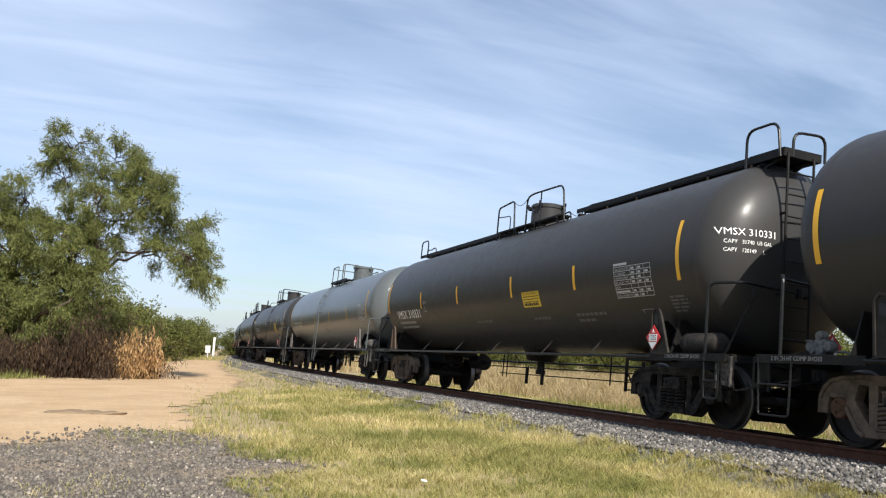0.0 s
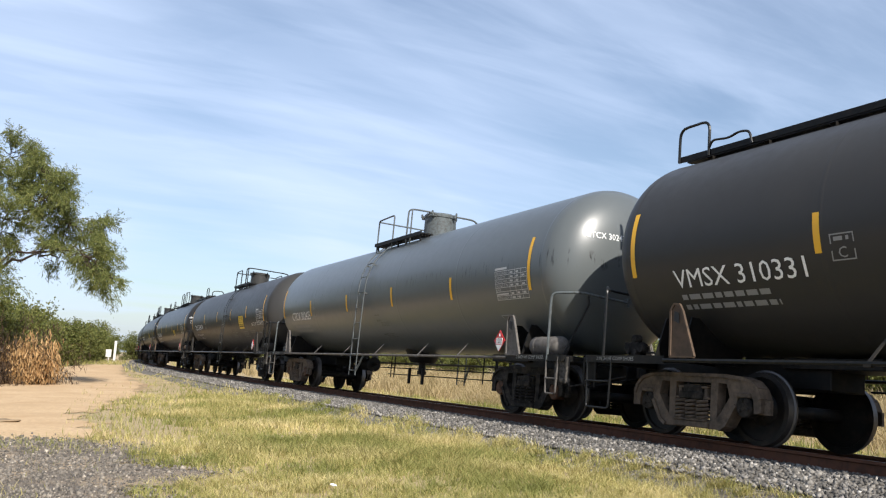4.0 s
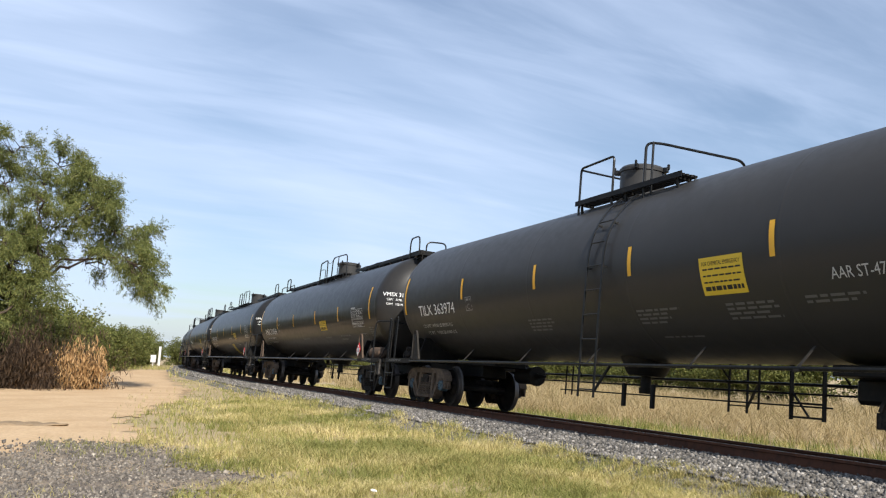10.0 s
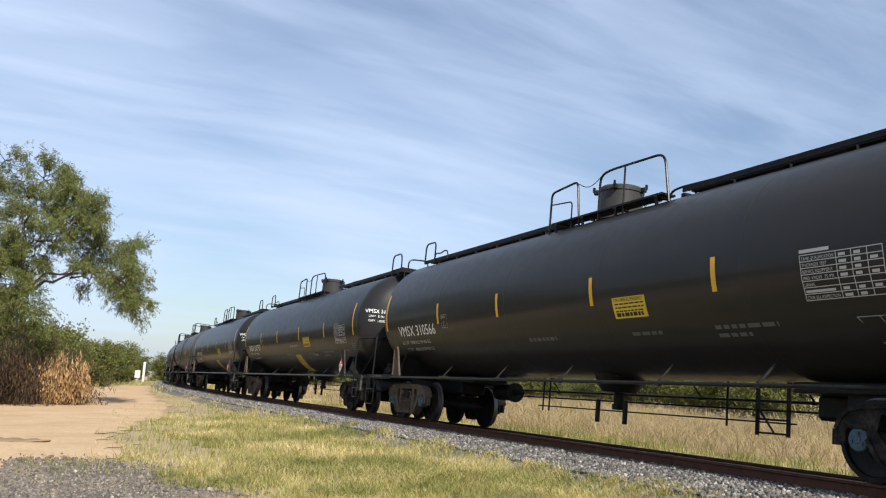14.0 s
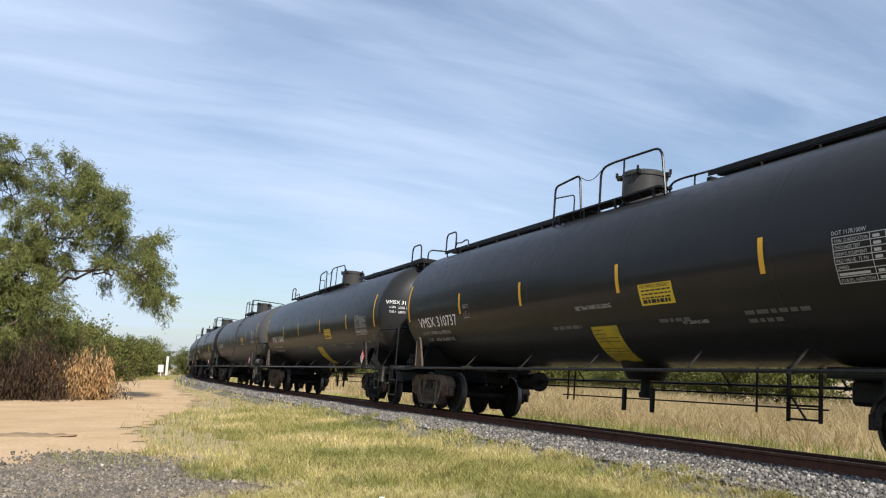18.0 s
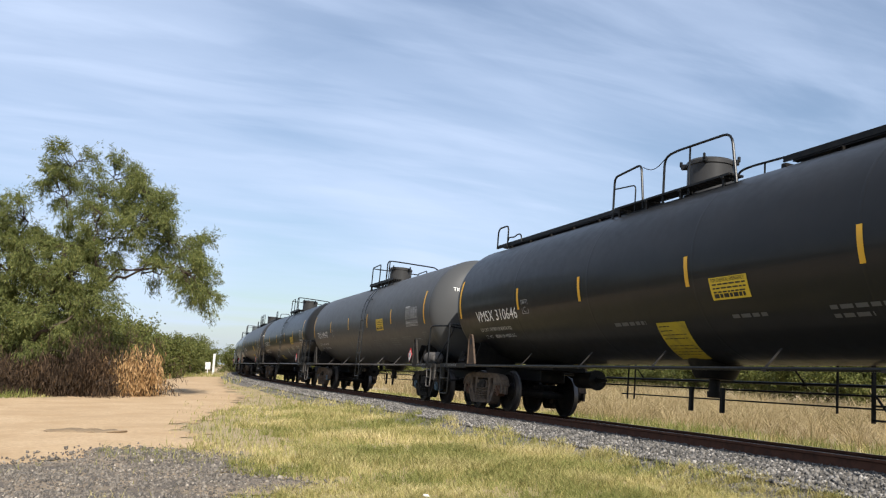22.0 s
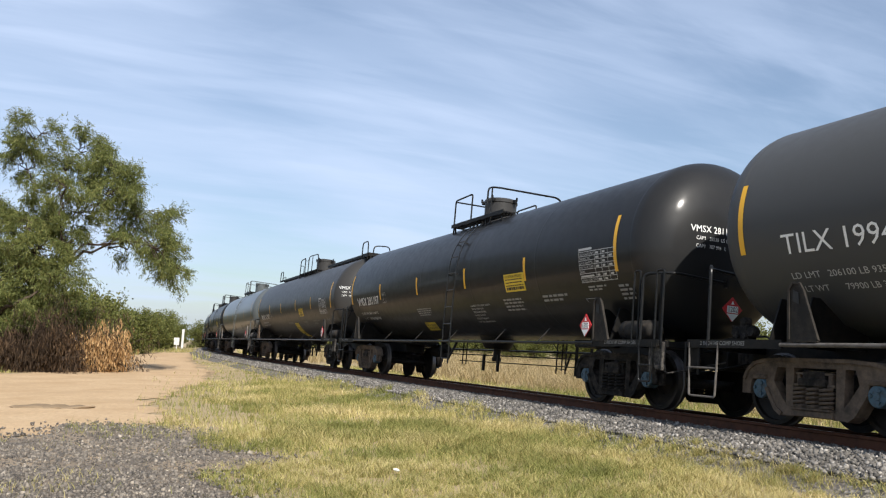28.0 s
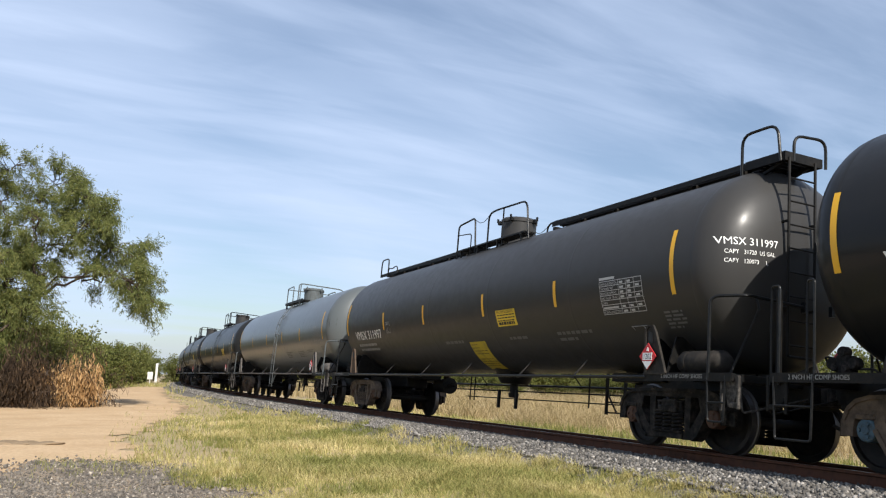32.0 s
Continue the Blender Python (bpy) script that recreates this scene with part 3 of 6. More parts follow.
def rails():
    prof = [(-0.07, -0.175), (0.07, -0.175), (0.07, -0.162), (0.012, -0.145), (0.012, -0.045), (0.036, -0.035), (0.036, -0.006), (0.028, 0.0),
            (-0.028, 0.0), (-0.036, -0.006), (-0.036, -0.035), (-0.012, -0.045), (-0.012, -0.145), (-0.07, -0.162)]
    for v0 in (-0.755, 0.755):
        verts, faces = [], []
        ss = [-60 + k * 1.5 for k in range(255)]
        n = len(prof)
        for s in ss:
            verts += [track_point(s, v0 + a, z) for a, z in prof]
        for j in range(len(ss) - 1):
            for i in range(n):
                faces.append((j * n + i, j * n + (i + 1) % n, (j + 1) * n + (i + 1) % n, (j + 1) * n + i))
        ob = sheet("rail", verts, faces, M_RAIL)
        ob.data.materials.append(M_RAILTOP)
        for f in ob.data.polygons:
            if f.index % n in (7,):
                f.material_index = 1
        tagged(ob, "rust-brown steel rail with a polished running surface", "rail", "rails of the track", "structure")


rails()


def ties():
    """Timber ties, each with its plates, spikes and rail anchors."""
    def build(bm):
        box(bm, 0, 0, -0.09, 0.22, 2.6, 0.18, bevel=0.012)
    def plates(bm):
        for v in (0.0,):
            box(bm, 0, v, 0.008, 0.19, 0.34, 0.02, bevel=0.004)
            for sx in (-0.06, 0.06):
                for sy in (-0.095, 0.095):
                    box(bm, sx, v + sy, 0.04, 0.022, 0.03, 0.05, bevel=0.004)
            for sx in (-0.135, 0.135):
                box(bm, sx, v, -0.005, 0.03, 0.2, 0.045, bevel=0.006)
    for k in range(-20, 150):
        s = k * 0.52
        m = track_point(s, 0, -0.2)
        a = on_track(s)[2]
        wob = 0.02 * noise.noise(Vector((k * 1.7, 0, 0)))
        at = Matrix.Translation(m) @ Matrix.Rotation(math.atan2(math.cos(a), math.sin(a)) + wob, 4, "Z") @ Matrix.Rotation(CANT, 4, "X")
        tie = part("railway_tie", build, M_TIE, at=at, key="tie")
        tagged(tie, "weathered dark timber railway tie bedded in stone", "railway tie", "ties under the rails")
        for v in (-0.755, 0.755):
            part("tie_plate", plates, M_PLATE, tie, "rusty steel tie plate with spikes", (0, v, 0), key="tie_plate")


# ---- the tank cars ----
def surf(x, z, lift=0.004):
    """A point on the near side of a tank shell at height z."""
    c = max(-1.0, min(1.0, (z - TANK_Z) / TANK_R))
    a = math.asin(c)
    r = TANK_R + lift
    return Vector((x, -r * math.cos(a), TANK_Z + r * math.sin(a)))


def arc_point(x, h, z0, lift):
    """h metres up along the shell from the height z0."""
    a = math.asin((z0 - TANK_Z) / TANK_R) + h / TANK_R
    r = TANK_R + lift
    return Vector((x, -r * math.cos(a), TANK_Z + r * math.sin(a)))


def decal(bm, x0, x1, z0, h, lift=0.005, slant=0.0, cells=4, mi=0):
    """A sheet stuck on the shell from x0 to x1, h high from z0."""
    rows = [[bm.verts.new(arc_point(x + slant * (1 - k / cells), h * k / cells, z0, lift)) for x in (x0, x1)] for k in range(cells + 1)]
    for a, b in zip(rows, rows[1:]):
        bm.faces.new((a[0], a[1], b[1], b[0])).material_index = mi


def wrap_text(bm, text, x, z0, size, lift=0.009, spacing=1.0, width=None, rise=0.0):
    vs, fs = letters(text, size, spacing)
    k = width / max(v.x for v in vs) if width else 1.0
    new_vs = [bm.verts.new(arc_point(x + v.x * k, rise + v.y, z0, lift)) for v in vs]
    for f in fs:
        try:
            bm.faces.new([new_vs[i] for i in f])
        except ValueError:
            pass


def flat_text(bm, text, m, size, spacing=1.0, width=None, middle=False):
    """Type on a flat face: m maps x right, y up, z out."""
    vs, fs = letters(text, size, spacing)
    w = max(v.x for v in vs)
    k = width / w if width else 1.0
    off = -w * k / 2 if middle else 0.0
    nv = [bm.verts.new(m @ Vector((v.x * k + off, v.y, 0))) for v in vs]
    for f in fs:
        try:
            bm.faces.new([nv[i] for i in f])
        except ValueError:
            pass


def head_point(y, z, lift=0.006, end=1):
    """A point on a tank's dished end."""
    k = 1 - (math.hypot(y, z - TANK_Z) / TANK_R) ** 2.45
    return Vector((end * (TANK_L + HEAD * max(k, 0.02) ** (1 / 2.2) + lift), y, z))


def tank_shell(bm):
    dish = [(TANK_L + HEAD * math.sin(a) ** (2 / 2.2), TANK_R * max(0.0, math.cos(a)) ** (2 / 2.45)) for a in (math.pi / 2 * k / 18 for k in range(19))]
    prof = [(-x, r) for x, r in reversed(dish)]
    prof += [(x, TANK_R) for x in (-4.6, -1.5, 1.6, 4.7)]
    prof += dish
    prof[0], prof[-1] = (prof[0][0], 0.0), (prof[-1][0], 0.0)
    lathe(bm, prof, 72, Matrix.Translation((0, 0, TANK_Z)))


def seam(bm):
    lathe(bm, [(-0.05, TANK_R - 0.002), (-0.02, TANK_R + 0.0022), (0.02, TANK_R + 0.0022), (0.05, TANK_R - 0.002)], 72, Matrix.Translation((0, 0, TANK_Z)))


def wheelset(bm):
    for side in (-1, 1):
        k = Matrix.Rotation(math.pi / 2 * side, 4, "Z")
        # along local x after the turn: outwards
        lathe(bm, [(0.62, 0.09), (0.655, 0.20), (0.70, 0.385), (0.675, 0.40), (0.675, 0.485), (0.705, 0.485), (0.715, 0.462), (0.80, 0.452), (0.805, 0.395), (0.765, 0.385),
                   (0.72, 0.21), (0.80, 0.13), (0.80, 0.085), (0.98, 0.08)], 40, k)
    lathe(bm, [(-0.7, 0.085), (0.7, 0.085)], 16, Matrix.Rotation(math.pi / 2, 4, "Z"))
    for f in bm.faces:
        c = f.calc_center_median()
        r = math.hypot(c.x, c.z)
        if r > 0.445:
            f.material_index = 1


def bearing_caps(bm):
    for side in (-1, 1):
        k = Matrix.Rotation(math.pi / 2 * side, 4, "Z")
        lathe(bm, [(0.90, 0.0), (0.90, 0.13), (1.06, 0.13), (1.075, 0.118), (1.08, 0.05), (1.09, 0.045), (1.09, 0.0)], 20, k)
        for j in range(3):
            a = 2 * math.pi * j / 3
            box(bm, 1.085, 0.075 * math.cos(a), 0.075 * math.sin(a), 0.03, 0.035, 0.035, k)


def side_frame(bm):
    """Cast frame: a top chord with hooked ends over the bearings, columns, and tapered legs to a shallow bottom."""
    half = [(0.56, 0.845), (0.84, 0.83), (1.00, 0.79), (1.11, 0.70), (1.165, 0.58), (1.165, 0.40), (1.06, 0.38), (1.045, 0.54), (1.00, 0.61), (0.78, 0.62), (0.72, 0.60), (0.60, 0.735)]
    top = half + [(-x, z) for x, z in reversed(half)]
    plate(bm, top[::-1], 0.15, Matrix())
    leg = [(0.60, 0.735), (0.80, 0.615), (0.765, 0.46), (0.60, 0.205), (0.50, 0.145), (0.30, 0.140), (0.30, 0.235), (0.42, 0.27), (0.50, 0.35), (0.655, 0.56)]
    for e in (-1, 1):
        plate(bm, [(e * x, z) for x, z in leg], 0.146, Matrix())
        plate(bm, [(e * x, z) for x, z in ((0.325, 0.25), (0.44, 0.25), (0.455, 0.74), (0.325, 0.74))], 0.142, Matrix())
        # lips along the hook, the leg and the bearing's seat
        for (a, b), (c, d) in zip(half, half[1:6]):
            beam(bm, (e * a, 0, b - 0.02), (e * c, 0, d - 0.02), 0.20, 0.045)
        for (a, b), (c, d) in (((0.765, 0.47), (0.60, 0.215)), ((0.60, 0.215), (0.50, 0.155))):
            beam(bm, (e * a, 0, b), (e * c, 0, d), 0.20, 0.05)
        box(bm, e * 0.889, 0, 0.60, 0.24, 0.19, 0.06, bevel=0.012)
    beam(bm, (-0.57, 0, 0.83), (0.57, 0, 0.83), 0.20, 0.045)
    box(bm, 0, 0, 0.19, 0.64, 0.23, 0.085, bevel=0.012)
    box(bm, 0, -0.04, 0.245, 0.60, 0.20, 0.03, bevel=0.006)


def spring(bm):
    pts = [(0.075 * math.cos(t), -0.07 + 0.075 * math.sin(t), 0.235 + 0.26 * t / (2 * math.pi * 5)) for t in (2 * math.pi * k / 8 for k in range(41))]
    pipe(bm, pts, 0.021, 6)


def bolster_end(bm):
    """The hollow end of the truck bolster, seen in the window of the side frame."""
    box(bm, 0, 0, 0.53, 0.62, 0.17, 0.035, bevel=0.008)
    for x in (-0.24, 0.24):
        box(bm, x, 0, 0.60, 0.05, 0.16, 0.12, bevel=0.008)
    box(bm, 0, 0, 0.67, 0.56, 0.165, 0.03, bevel=0.008)


def truck_bolster(bm):
    box(bm, 0, 0, 0.60, 0.34, 2.2, 0.20, bevel=0.02)
    box(bm, 0, 0, 0.74, 0.42, 0.7, 0.10, bevel=0.02)
    for e in (-1, 1):
        box(bm, 0, e * 1.06, 0.56, 0.42, 0.14, 0.10, bevel=0.015)
    for x in (-0.38, 0.38):
        box(bm, x, 0, 0.46, 0.10, 1.5, 0.14, bevel=0.02)


WHEELSETS = []


def add_truck(car, x, cap, cast):
    truck = part("truck", truck_bolster, M_TRUCKDARK, car, "cast steel truck with two axles", (x, 0, 0), key="bolster")
    for y in (-1.0, 1.0):
        part("side_frame", side_frame, cast, truck, "dusty cast steel side frame", (0, y, 0), key=("side_frame", cast.name))
        part("bolster_end", bolster_end, cast, truck, at=(0, y, 0), key=("bolster_end", cast.name))
        for sx in (-0.2, 0.0, 0.2):
            part("spring", spring, cast, truck, at=Matrix.Translation((sx, y, 0)) @ Matrix.Rotation(0 if y < 0 else math.pi, 4, "Z"), key=("spring", cast.name))
    for dx in (-0.889, 0.889):
        ws = part("wheelset", lambda bm: (wheelset(bm), bearing_caps_tag(bm)), [M_WHEEL, M_TREAD, cap], truck, "dark steel wheels on an axle", (dx, 0, 0.457), key=("wheelset", cap.name))
        WHEELSETS.append((ws, dx))


def bearing_caps_tag(bm):
    old = set(bm.faces)
    bearing_caps(bm)
    for f in bm.faces:
        if f not in old:
            f.material_index = 2


def platform(bm, e):
    """The end's running board and sill: boards over the truck, with a side angle."""
    for y in (-1.22, 1.22):
        box(bm, e * 7.85, y, 1.01, 1.75, 0.55, 0.035)
    for y in (-1.50, 1.50):
        box(bm, e * 7.85, y, 0.985, 1.75, 0.02, 0.11)
    box(bm, e * 8.62, 0, 0.985, 0.24, 3.0, 0.10, bevel=0.008)


def stub_sill(bm, e):
    box(bm, e * 7.1, 0, 0.90, 3.5, 0.62, 0.32, bevel=0.015)
    box(bm, e * 5.3, 0, 1.06, 1.4, 0.8, 0.14, bevel=0.01)
    # striker and its corner brackets
    box(bm, e * 8.72, 0, 0.88, 0.12, 0.62, 0.40, bevel=0.02)


def bolster_web(bm, e, y):
    """The body bolster: tall webs from the side sill to the tank."""
    for half in (0.25,):
        for x in (7.05 - half, 7.05 + half):
            m = Matrix.Translation((e * x, 0, 0))
            vs = [m @ Vector(p) for p in ((0, y * 0.3, 1.0), (0, y * 1.40, 1.0), (0, y * 1.22, 1.58), (0, y * 1.1, 1.58), (0, y * 0.7, 1.30), (0, y * 0.3, 1.2))]
            a = [bm.verts.new(v + Vector((0.012, 0, 0))) for v in vs]
            b = [bm.verts.new(v - Vector((0.012, 0, 0))) for v in vs]
            bm.faces.new(a)
            bm.faces.new(b[::-1])
            for i in range(6):
                j = (i + 1) % 6
                bm.faces.new((a[i], a[j], b[j], b[i]))


def bolster_cover(bm, e, y):
    """The outer plate that closes a bolster at the side, narrow at the top; its slot is laid on in black."""
    s = -1 if y < 0 else 1
    out = [(-0.10, 1.03), (0.34, 1.03), (0.10, 1.62), (0.04, 1.71), (-0.06, 1.72), (-0.12, 1.64)]
    m = Matrix.Translation((7.10 if e > 0 else -6.76, s * 1.49, 0))
    plate(bm, out, 0.03, m)
    for (a, b), (c, d) in zip(out, out[1:] + out[:1]):
        p, q = m @ Vector((a, s * 0.02, b)), m @ Vector((c, s * 0.02, d))
        beam(bm, p, q, 0.03, 0.03)


def cover_slot(bm, e, y):
    """A black plate on the uncut cover, for the dark inside a hole near its top."""
    s = -1 if y < 0 else 1
    m = Matrix.Translation((7.10 if e > 0 else -6.76, s * 1.512, 0))
    plate(bm, [(-0.055, 1.50), (0.045, 1.46), (0.035, 1.60), (-0.05, 1.63)], 0.006, m)


def draft_gear(bm, e):
    box(bm, e * 8.82, 0, 0.87, 0.35, 0.22, 0.20, bevel=0.02)
    box(bm, e * 8.98, 0.06, 0.87, 0.22, 0.26, 0.30, bevel=0.05)
    box(bm, e * 9.04, -0.10, 0.87, 0.12, 0.16, 0.26, bevel=0.04)
    pipe(bm, [(e * 8.7, 0.28, 0.72), (e * 8.9, 0.30, 0.45), (e * 9.05, 0.20, 0.40), (e * 9.2, 0.05, 0.5)], 0.028, 8, 0.1)


def side_pipe(bm, y):
    pipe(bm, [(-7.0, y, 0.98), (7.0, y, 0.98)], 0.027, 10)


def gusset(bm):
    """A short angle stay from the side pipe up to the tank."""
    plate(bm, [(-0.024, 0.0), (0.020, 0.0), (0.072, 0.34), (0.036, 0.34)], 0.010, Matrix.Rotation(radians(-38), 4, "X"))
    box(bm, 0, 0.0, -0.03, 0.09, 0.05, 0.03)


def hand_hoop(bm, e, y):
    """The handrail of an end platform: up at the side and across the end."""
    s = -1 if y < 0 else 1
    pipe(bm, [(e * 8.30, s * 1.50, 0.95), (e * 8.30, s * 1.50, 2.05), (e * 8.68, s * 1.20, 2.07), (e * 8.70, s * 0.25, 2.02)], 0.022, 8, 0.12)
    box(bm, e * 8.70, s * 0.25, 2.02, 0.06, 0.05, 0.14)


def grab_iron(bm, e, s):
    """A tall narrow grab iron at the corner."""
    pipe(bm, [(e * 8.62, s * 1.48, 0.9), (e * 8.62, s * 1.48, 2.08), (e * 8.76, s * 1.46, 2.08), (e * 8.76, s * 1.46, 0.9)], 0.016, 8, 0.04)


def grab_inner(bm, e, s):
    pipe(bm, [(e * 8.08, s * 1.50, 0.95), (e * 8.08, s * 1.50, 2.10), (e * 8.20, s * 1.48, 2.10), (e * 8.20, s * 1.48, 0.95)], 0.016, 8, 0.04)


def corner_post(bm, e, y):
    s = -1 if y < 0 else 1
    box(bm, e * 8.68, s * 1.42, 1.46, 0.07, 0.04, 1.16, bevel=0.006)


def corner_bracket(bm, e, y):
    """Cast bracket of the uncoupling lever below the corner."""
    s = -1 if y < 0 else 1
    plate(bm, [(-0.10, 1.0), (0.16, 1.0), (0.14, 0.86), (0.05, 0.62), (-0.04, 0.62), (-0.08, 0.80)], 0.03, Matrix.Translation((e * 8.66, s * 1.44, 0)))
    box(bm, e * 8.80, s * 1.44, 0.80, 0.05, 0.07, 0.42, bevel=0.01)
    box(bm, e * 8.72, s * 1.42, 0.64, 0.16, 0.10, 0.07, bevel=0.015)
    box(bm, e * 8.52, s * 1.46, 0.78, 0.05, 0.04, 0.44, bevel=0.01)
    pipe(bm, [(e * 8.80, s * 1.44, 0.95), (e * 8.82, s * 1.40, 0.55), (e * 8.82, s * 0.3, 0.80)], 0.013, 6, 0.05)


def stirrup(bm, e, y):
    """Sill step below the end platform."""
    s = -1 if y < 0 else 1
    x0, x1 = (8.28, 8.62) if e > 0 else (8.10, 8.68)
    low = 0.42 if e > 0 else 0.28
    pipe(bm, [(e * x0, s * 1.50, 1.0), (e * (x0 + 0.03), s * 1.50, low), (e * (x1 - 0.03), s * 1.50, low), (e * x1, s * 1.50, 1.0)], 0.015, 8, 0.04)
    pipe(bm, [(e * x0, s * 1.50, 0.66), (e * x1, s * 1.50, 0.66)], 0.014, 8)


def reservoir(bm):
    lathe(bm, [(-0.46, 0.0), (-0.46, 0.06), (-0.42, 0.13), (-0.36, 0.165), (0.36, 0.165), (0.42, 0.13), (0.46, 0.06), (0.46, 0.0)], 24, Matrix())
    for x in (-0.25, 0.25):
        lathe(bm, [(-0.02, 0.16), (-0.02, 0.172), (0.02, 0.172), (0.02, 0.16)], 24, Matrix.Translation((x, 0, 0)))
        box(bm, x, 0, -0.18, 0.05, 0.22, 0.06)


def control_valve(bm):
    box(bm, 0, 0, 0.16, 0.26, 0.24, 0.30, bevel=0.03)
    for dx, dz, r in ((-0.2, 0.18, 0.10), (0.2, 0.18, 0.10), (0, 0.36, 0.09)):
        lathe(bm, [(-0.09, 0.0), (-0.09, r * 0.8), (-0.05, r), (0.06, r), (0.09, r * 0.5), (0.09, 0)], 14, Matrix.Translation((dx, -0.04, dz)) @ Matrix.Rotation(math.pi / 2, 4, "Z"))
    box(bm, 0.0, 0.02, 0.02, 0.5, 0.2, 0.05, bevel=0.01)
    pipe(bm, [(0.25, 0, 0.1), (0.5, 0, 0.1), (0.62, 0.1, -0.05)], 0.02, 8, 0.05)
    pipe(bm, [(-0.25, 0, 0.28), (-0.42, 0, 0.3), (-0.45, 0.2, 0.1)], 0.018, 8, 0.05)
    for dx in (-0.1, 0.1):
        lathe(bm, [(0.0, 0.05), (0.05, 0.05), (0.05, 0.0)], 10, Matrix.Translation((dx, -0.13, 0.10)) @ Matrix.Rotation(-math.pi / 2, 4, "Z"))


def belly(bm):
    """Bottom outlet housing with its skid and the valve below."""
    lathe(bm, [(0.0, 0.0), (0.0, 0.30), (0.05, 0.34), (0.30, 0.46), (0.50, 0.50)], 28, Matrix.Translation((0.35, 0, 0.92)) @ Matrix.Rotation(-math.pi / 2, 4, "Y"))
    lathe(bm, [(0.0, 0.0), (0.0, 0.11), (0.1, 0.12), (0.1, 0.09), (0.34, 0.09)], 16, Matrix.Translation((0.35, 0, 0.62)) @ Matrix.Rotation(-math.pi / 2, 4, "Y"))
    for x in (-0.05, 0.75):
        box(bm, x, -0.15, 0.58, 0.08, 0.06, 0.40, bevel=0.01)


RODS = ((0.75, 0.80, 0.015, -5.6, 5.6), (0.75, 0.62, 0.013, -3.6, 3.6))


def rod_hanger(bm):
    beam(bm, (0, 0.75, 1.30), (0, 0.75, 0.52), 0.032, 0.02)


def lever_guide(bm):
    for x in (-0.30, 0.30):
        beam(bm, (x, 0.70, 1.25), (x, 0.70, 0.42), 0.07, 0.02, (1, 0, 0))
    for z in (0.46, 0.66):
        beam(bm, (-0.3, 0.70, z), (0.3, 0.70, z), 0.04, 0.03)
    beam(bm, (-0.28, 0.72, 0.8), (0.02, 0.72, 0.46), 0.03, 0.02)


def brake_cylinder(bm):
    lathe(bm, [(-0.4, 0.0), (-0.4, 0.11), (-0.36, 0.19), (0.3, 0.19), (0.34, 0.22), (0.40, 0.22), (0.40, 0.06), (0.75, 0.03), (0.75, 0)], 20, Matrix.Translation((-4.7, 0.55, 0.86)))


def hatch_housing(bm):
    lathe(bm, [(0.0, 0.38), (0.02, 0.45), (0.10, 0.45), (0.11, 0.405), (0.56, 0.405), (0.57, 0.425), (0.63, 0.425), (0.67, 0.39), (0.69, 0.0)], 36, Matrix.Translation((0, 0, TANK_Z + TANK_R - 0.06)) @ Matrix.Rotation(-math.pi / 2, 4, "Y"))


def hatch_lid_gear(bm):
    z = TANK_Z + TANK_R + 0.54
    m = Matrix.Translation((0.46, 0, z))
    box(bm, 0, 0, 0, 0.12, 0.07, 0.10, m, 0.015)
    box(bm, 0.06, 0, 0.05, 0.05, 0.04, 0.10, m, 0.01)


def top_platform_a(bm, s):
    """Grating beside the hatch."""
    z = TANK_Z + TANK_R - 0.05
    for k in range(5):
        box(bm, 0.6, s * (0.55 + 0.06 * k), z, 3.3, 0.04, 0.035)
    for x in (-0.9, 0.0, 1.0, 2.1):
        box(bm, x, s * 0.68, z - 0.035, 0.06, 0.30, 0.035)
        beam(bm, (x, s * 0.79, z - 0.03), (x, s * 0.78, z - 0.19), 0.05, 0.03)


def hoop_small(bm, s):
    y, z = s * 0.78, TANK_Z + TANK_R
    pipe(bm, [(-1.15, y, z - 0.25), (-1.15, y, z + 0.60), (-0.25, y, z + 0.66), (-0.12, y, z - 0.2)], 0.022, 8, 0.12)
    pipe(bm, [(-0.40, y, z - 0.2), (-0.40, y, z + 0.30), (-1.15, y, z + 0.36)], 0.014, 8, 0.1)


def hoop_large(bm, s):
    y, z = s * 0.78, TANK_Z + TANK_R
    pipe(bm, [(0.48, y, z - 0.25), (0.48, y, z + 0.62), (0.80, y, z + 0.66), (2.25, y, z + 0.62), (2.40, y, z - 0.22)], 0.022, 8, 0.2)
    pipe(bm, [(1.2, y, z - 0.2), (1.2, y, z + 0.65)], 0.017, 8)


def chain(bm, s):
    pts = [(-0.2 + 0.7 * k / 8, s * 0.78, TANK_Z + TANK_R + 0.60 - 0.12 * math.sin(math.pi * k / 8)) for k in range(9)]
    pipe(bm, pts, 0.008, 5)


def top_platform_b(bm, s):
    z = TANK_Z + TANK_R - 0.11
    for k in range(4):
        box(bm, 0.0, s * (0.66 + 0.08 * k), z, 3.0, 0.05, 0.035)
    box(bm, 0.0, s * 0.945, z + 0.005, 3.0, 0.02, 0.09)
    for x in (-1.35, 0.0, 1.35):
        box(bm, x, s * 0.80, z - 0.035, 0.06, 0.30, 0.035)
        beam(bm, (x, s * 0.90, z - 0.03), (x, s * 0.88, z - 0.20), 0.05, 0.03)


def rail_hoop_b(bm, s):
    y, z = s * 0.90, TANK_Z + TANK_R
    pipe(bm, [(-1.45, y, z - 0.32), (-1.45, y, z + 0.58), (-0.40, y, z + 0.60), (-0.40, y, z - 0.3)], 0.022, 8, 0.09)


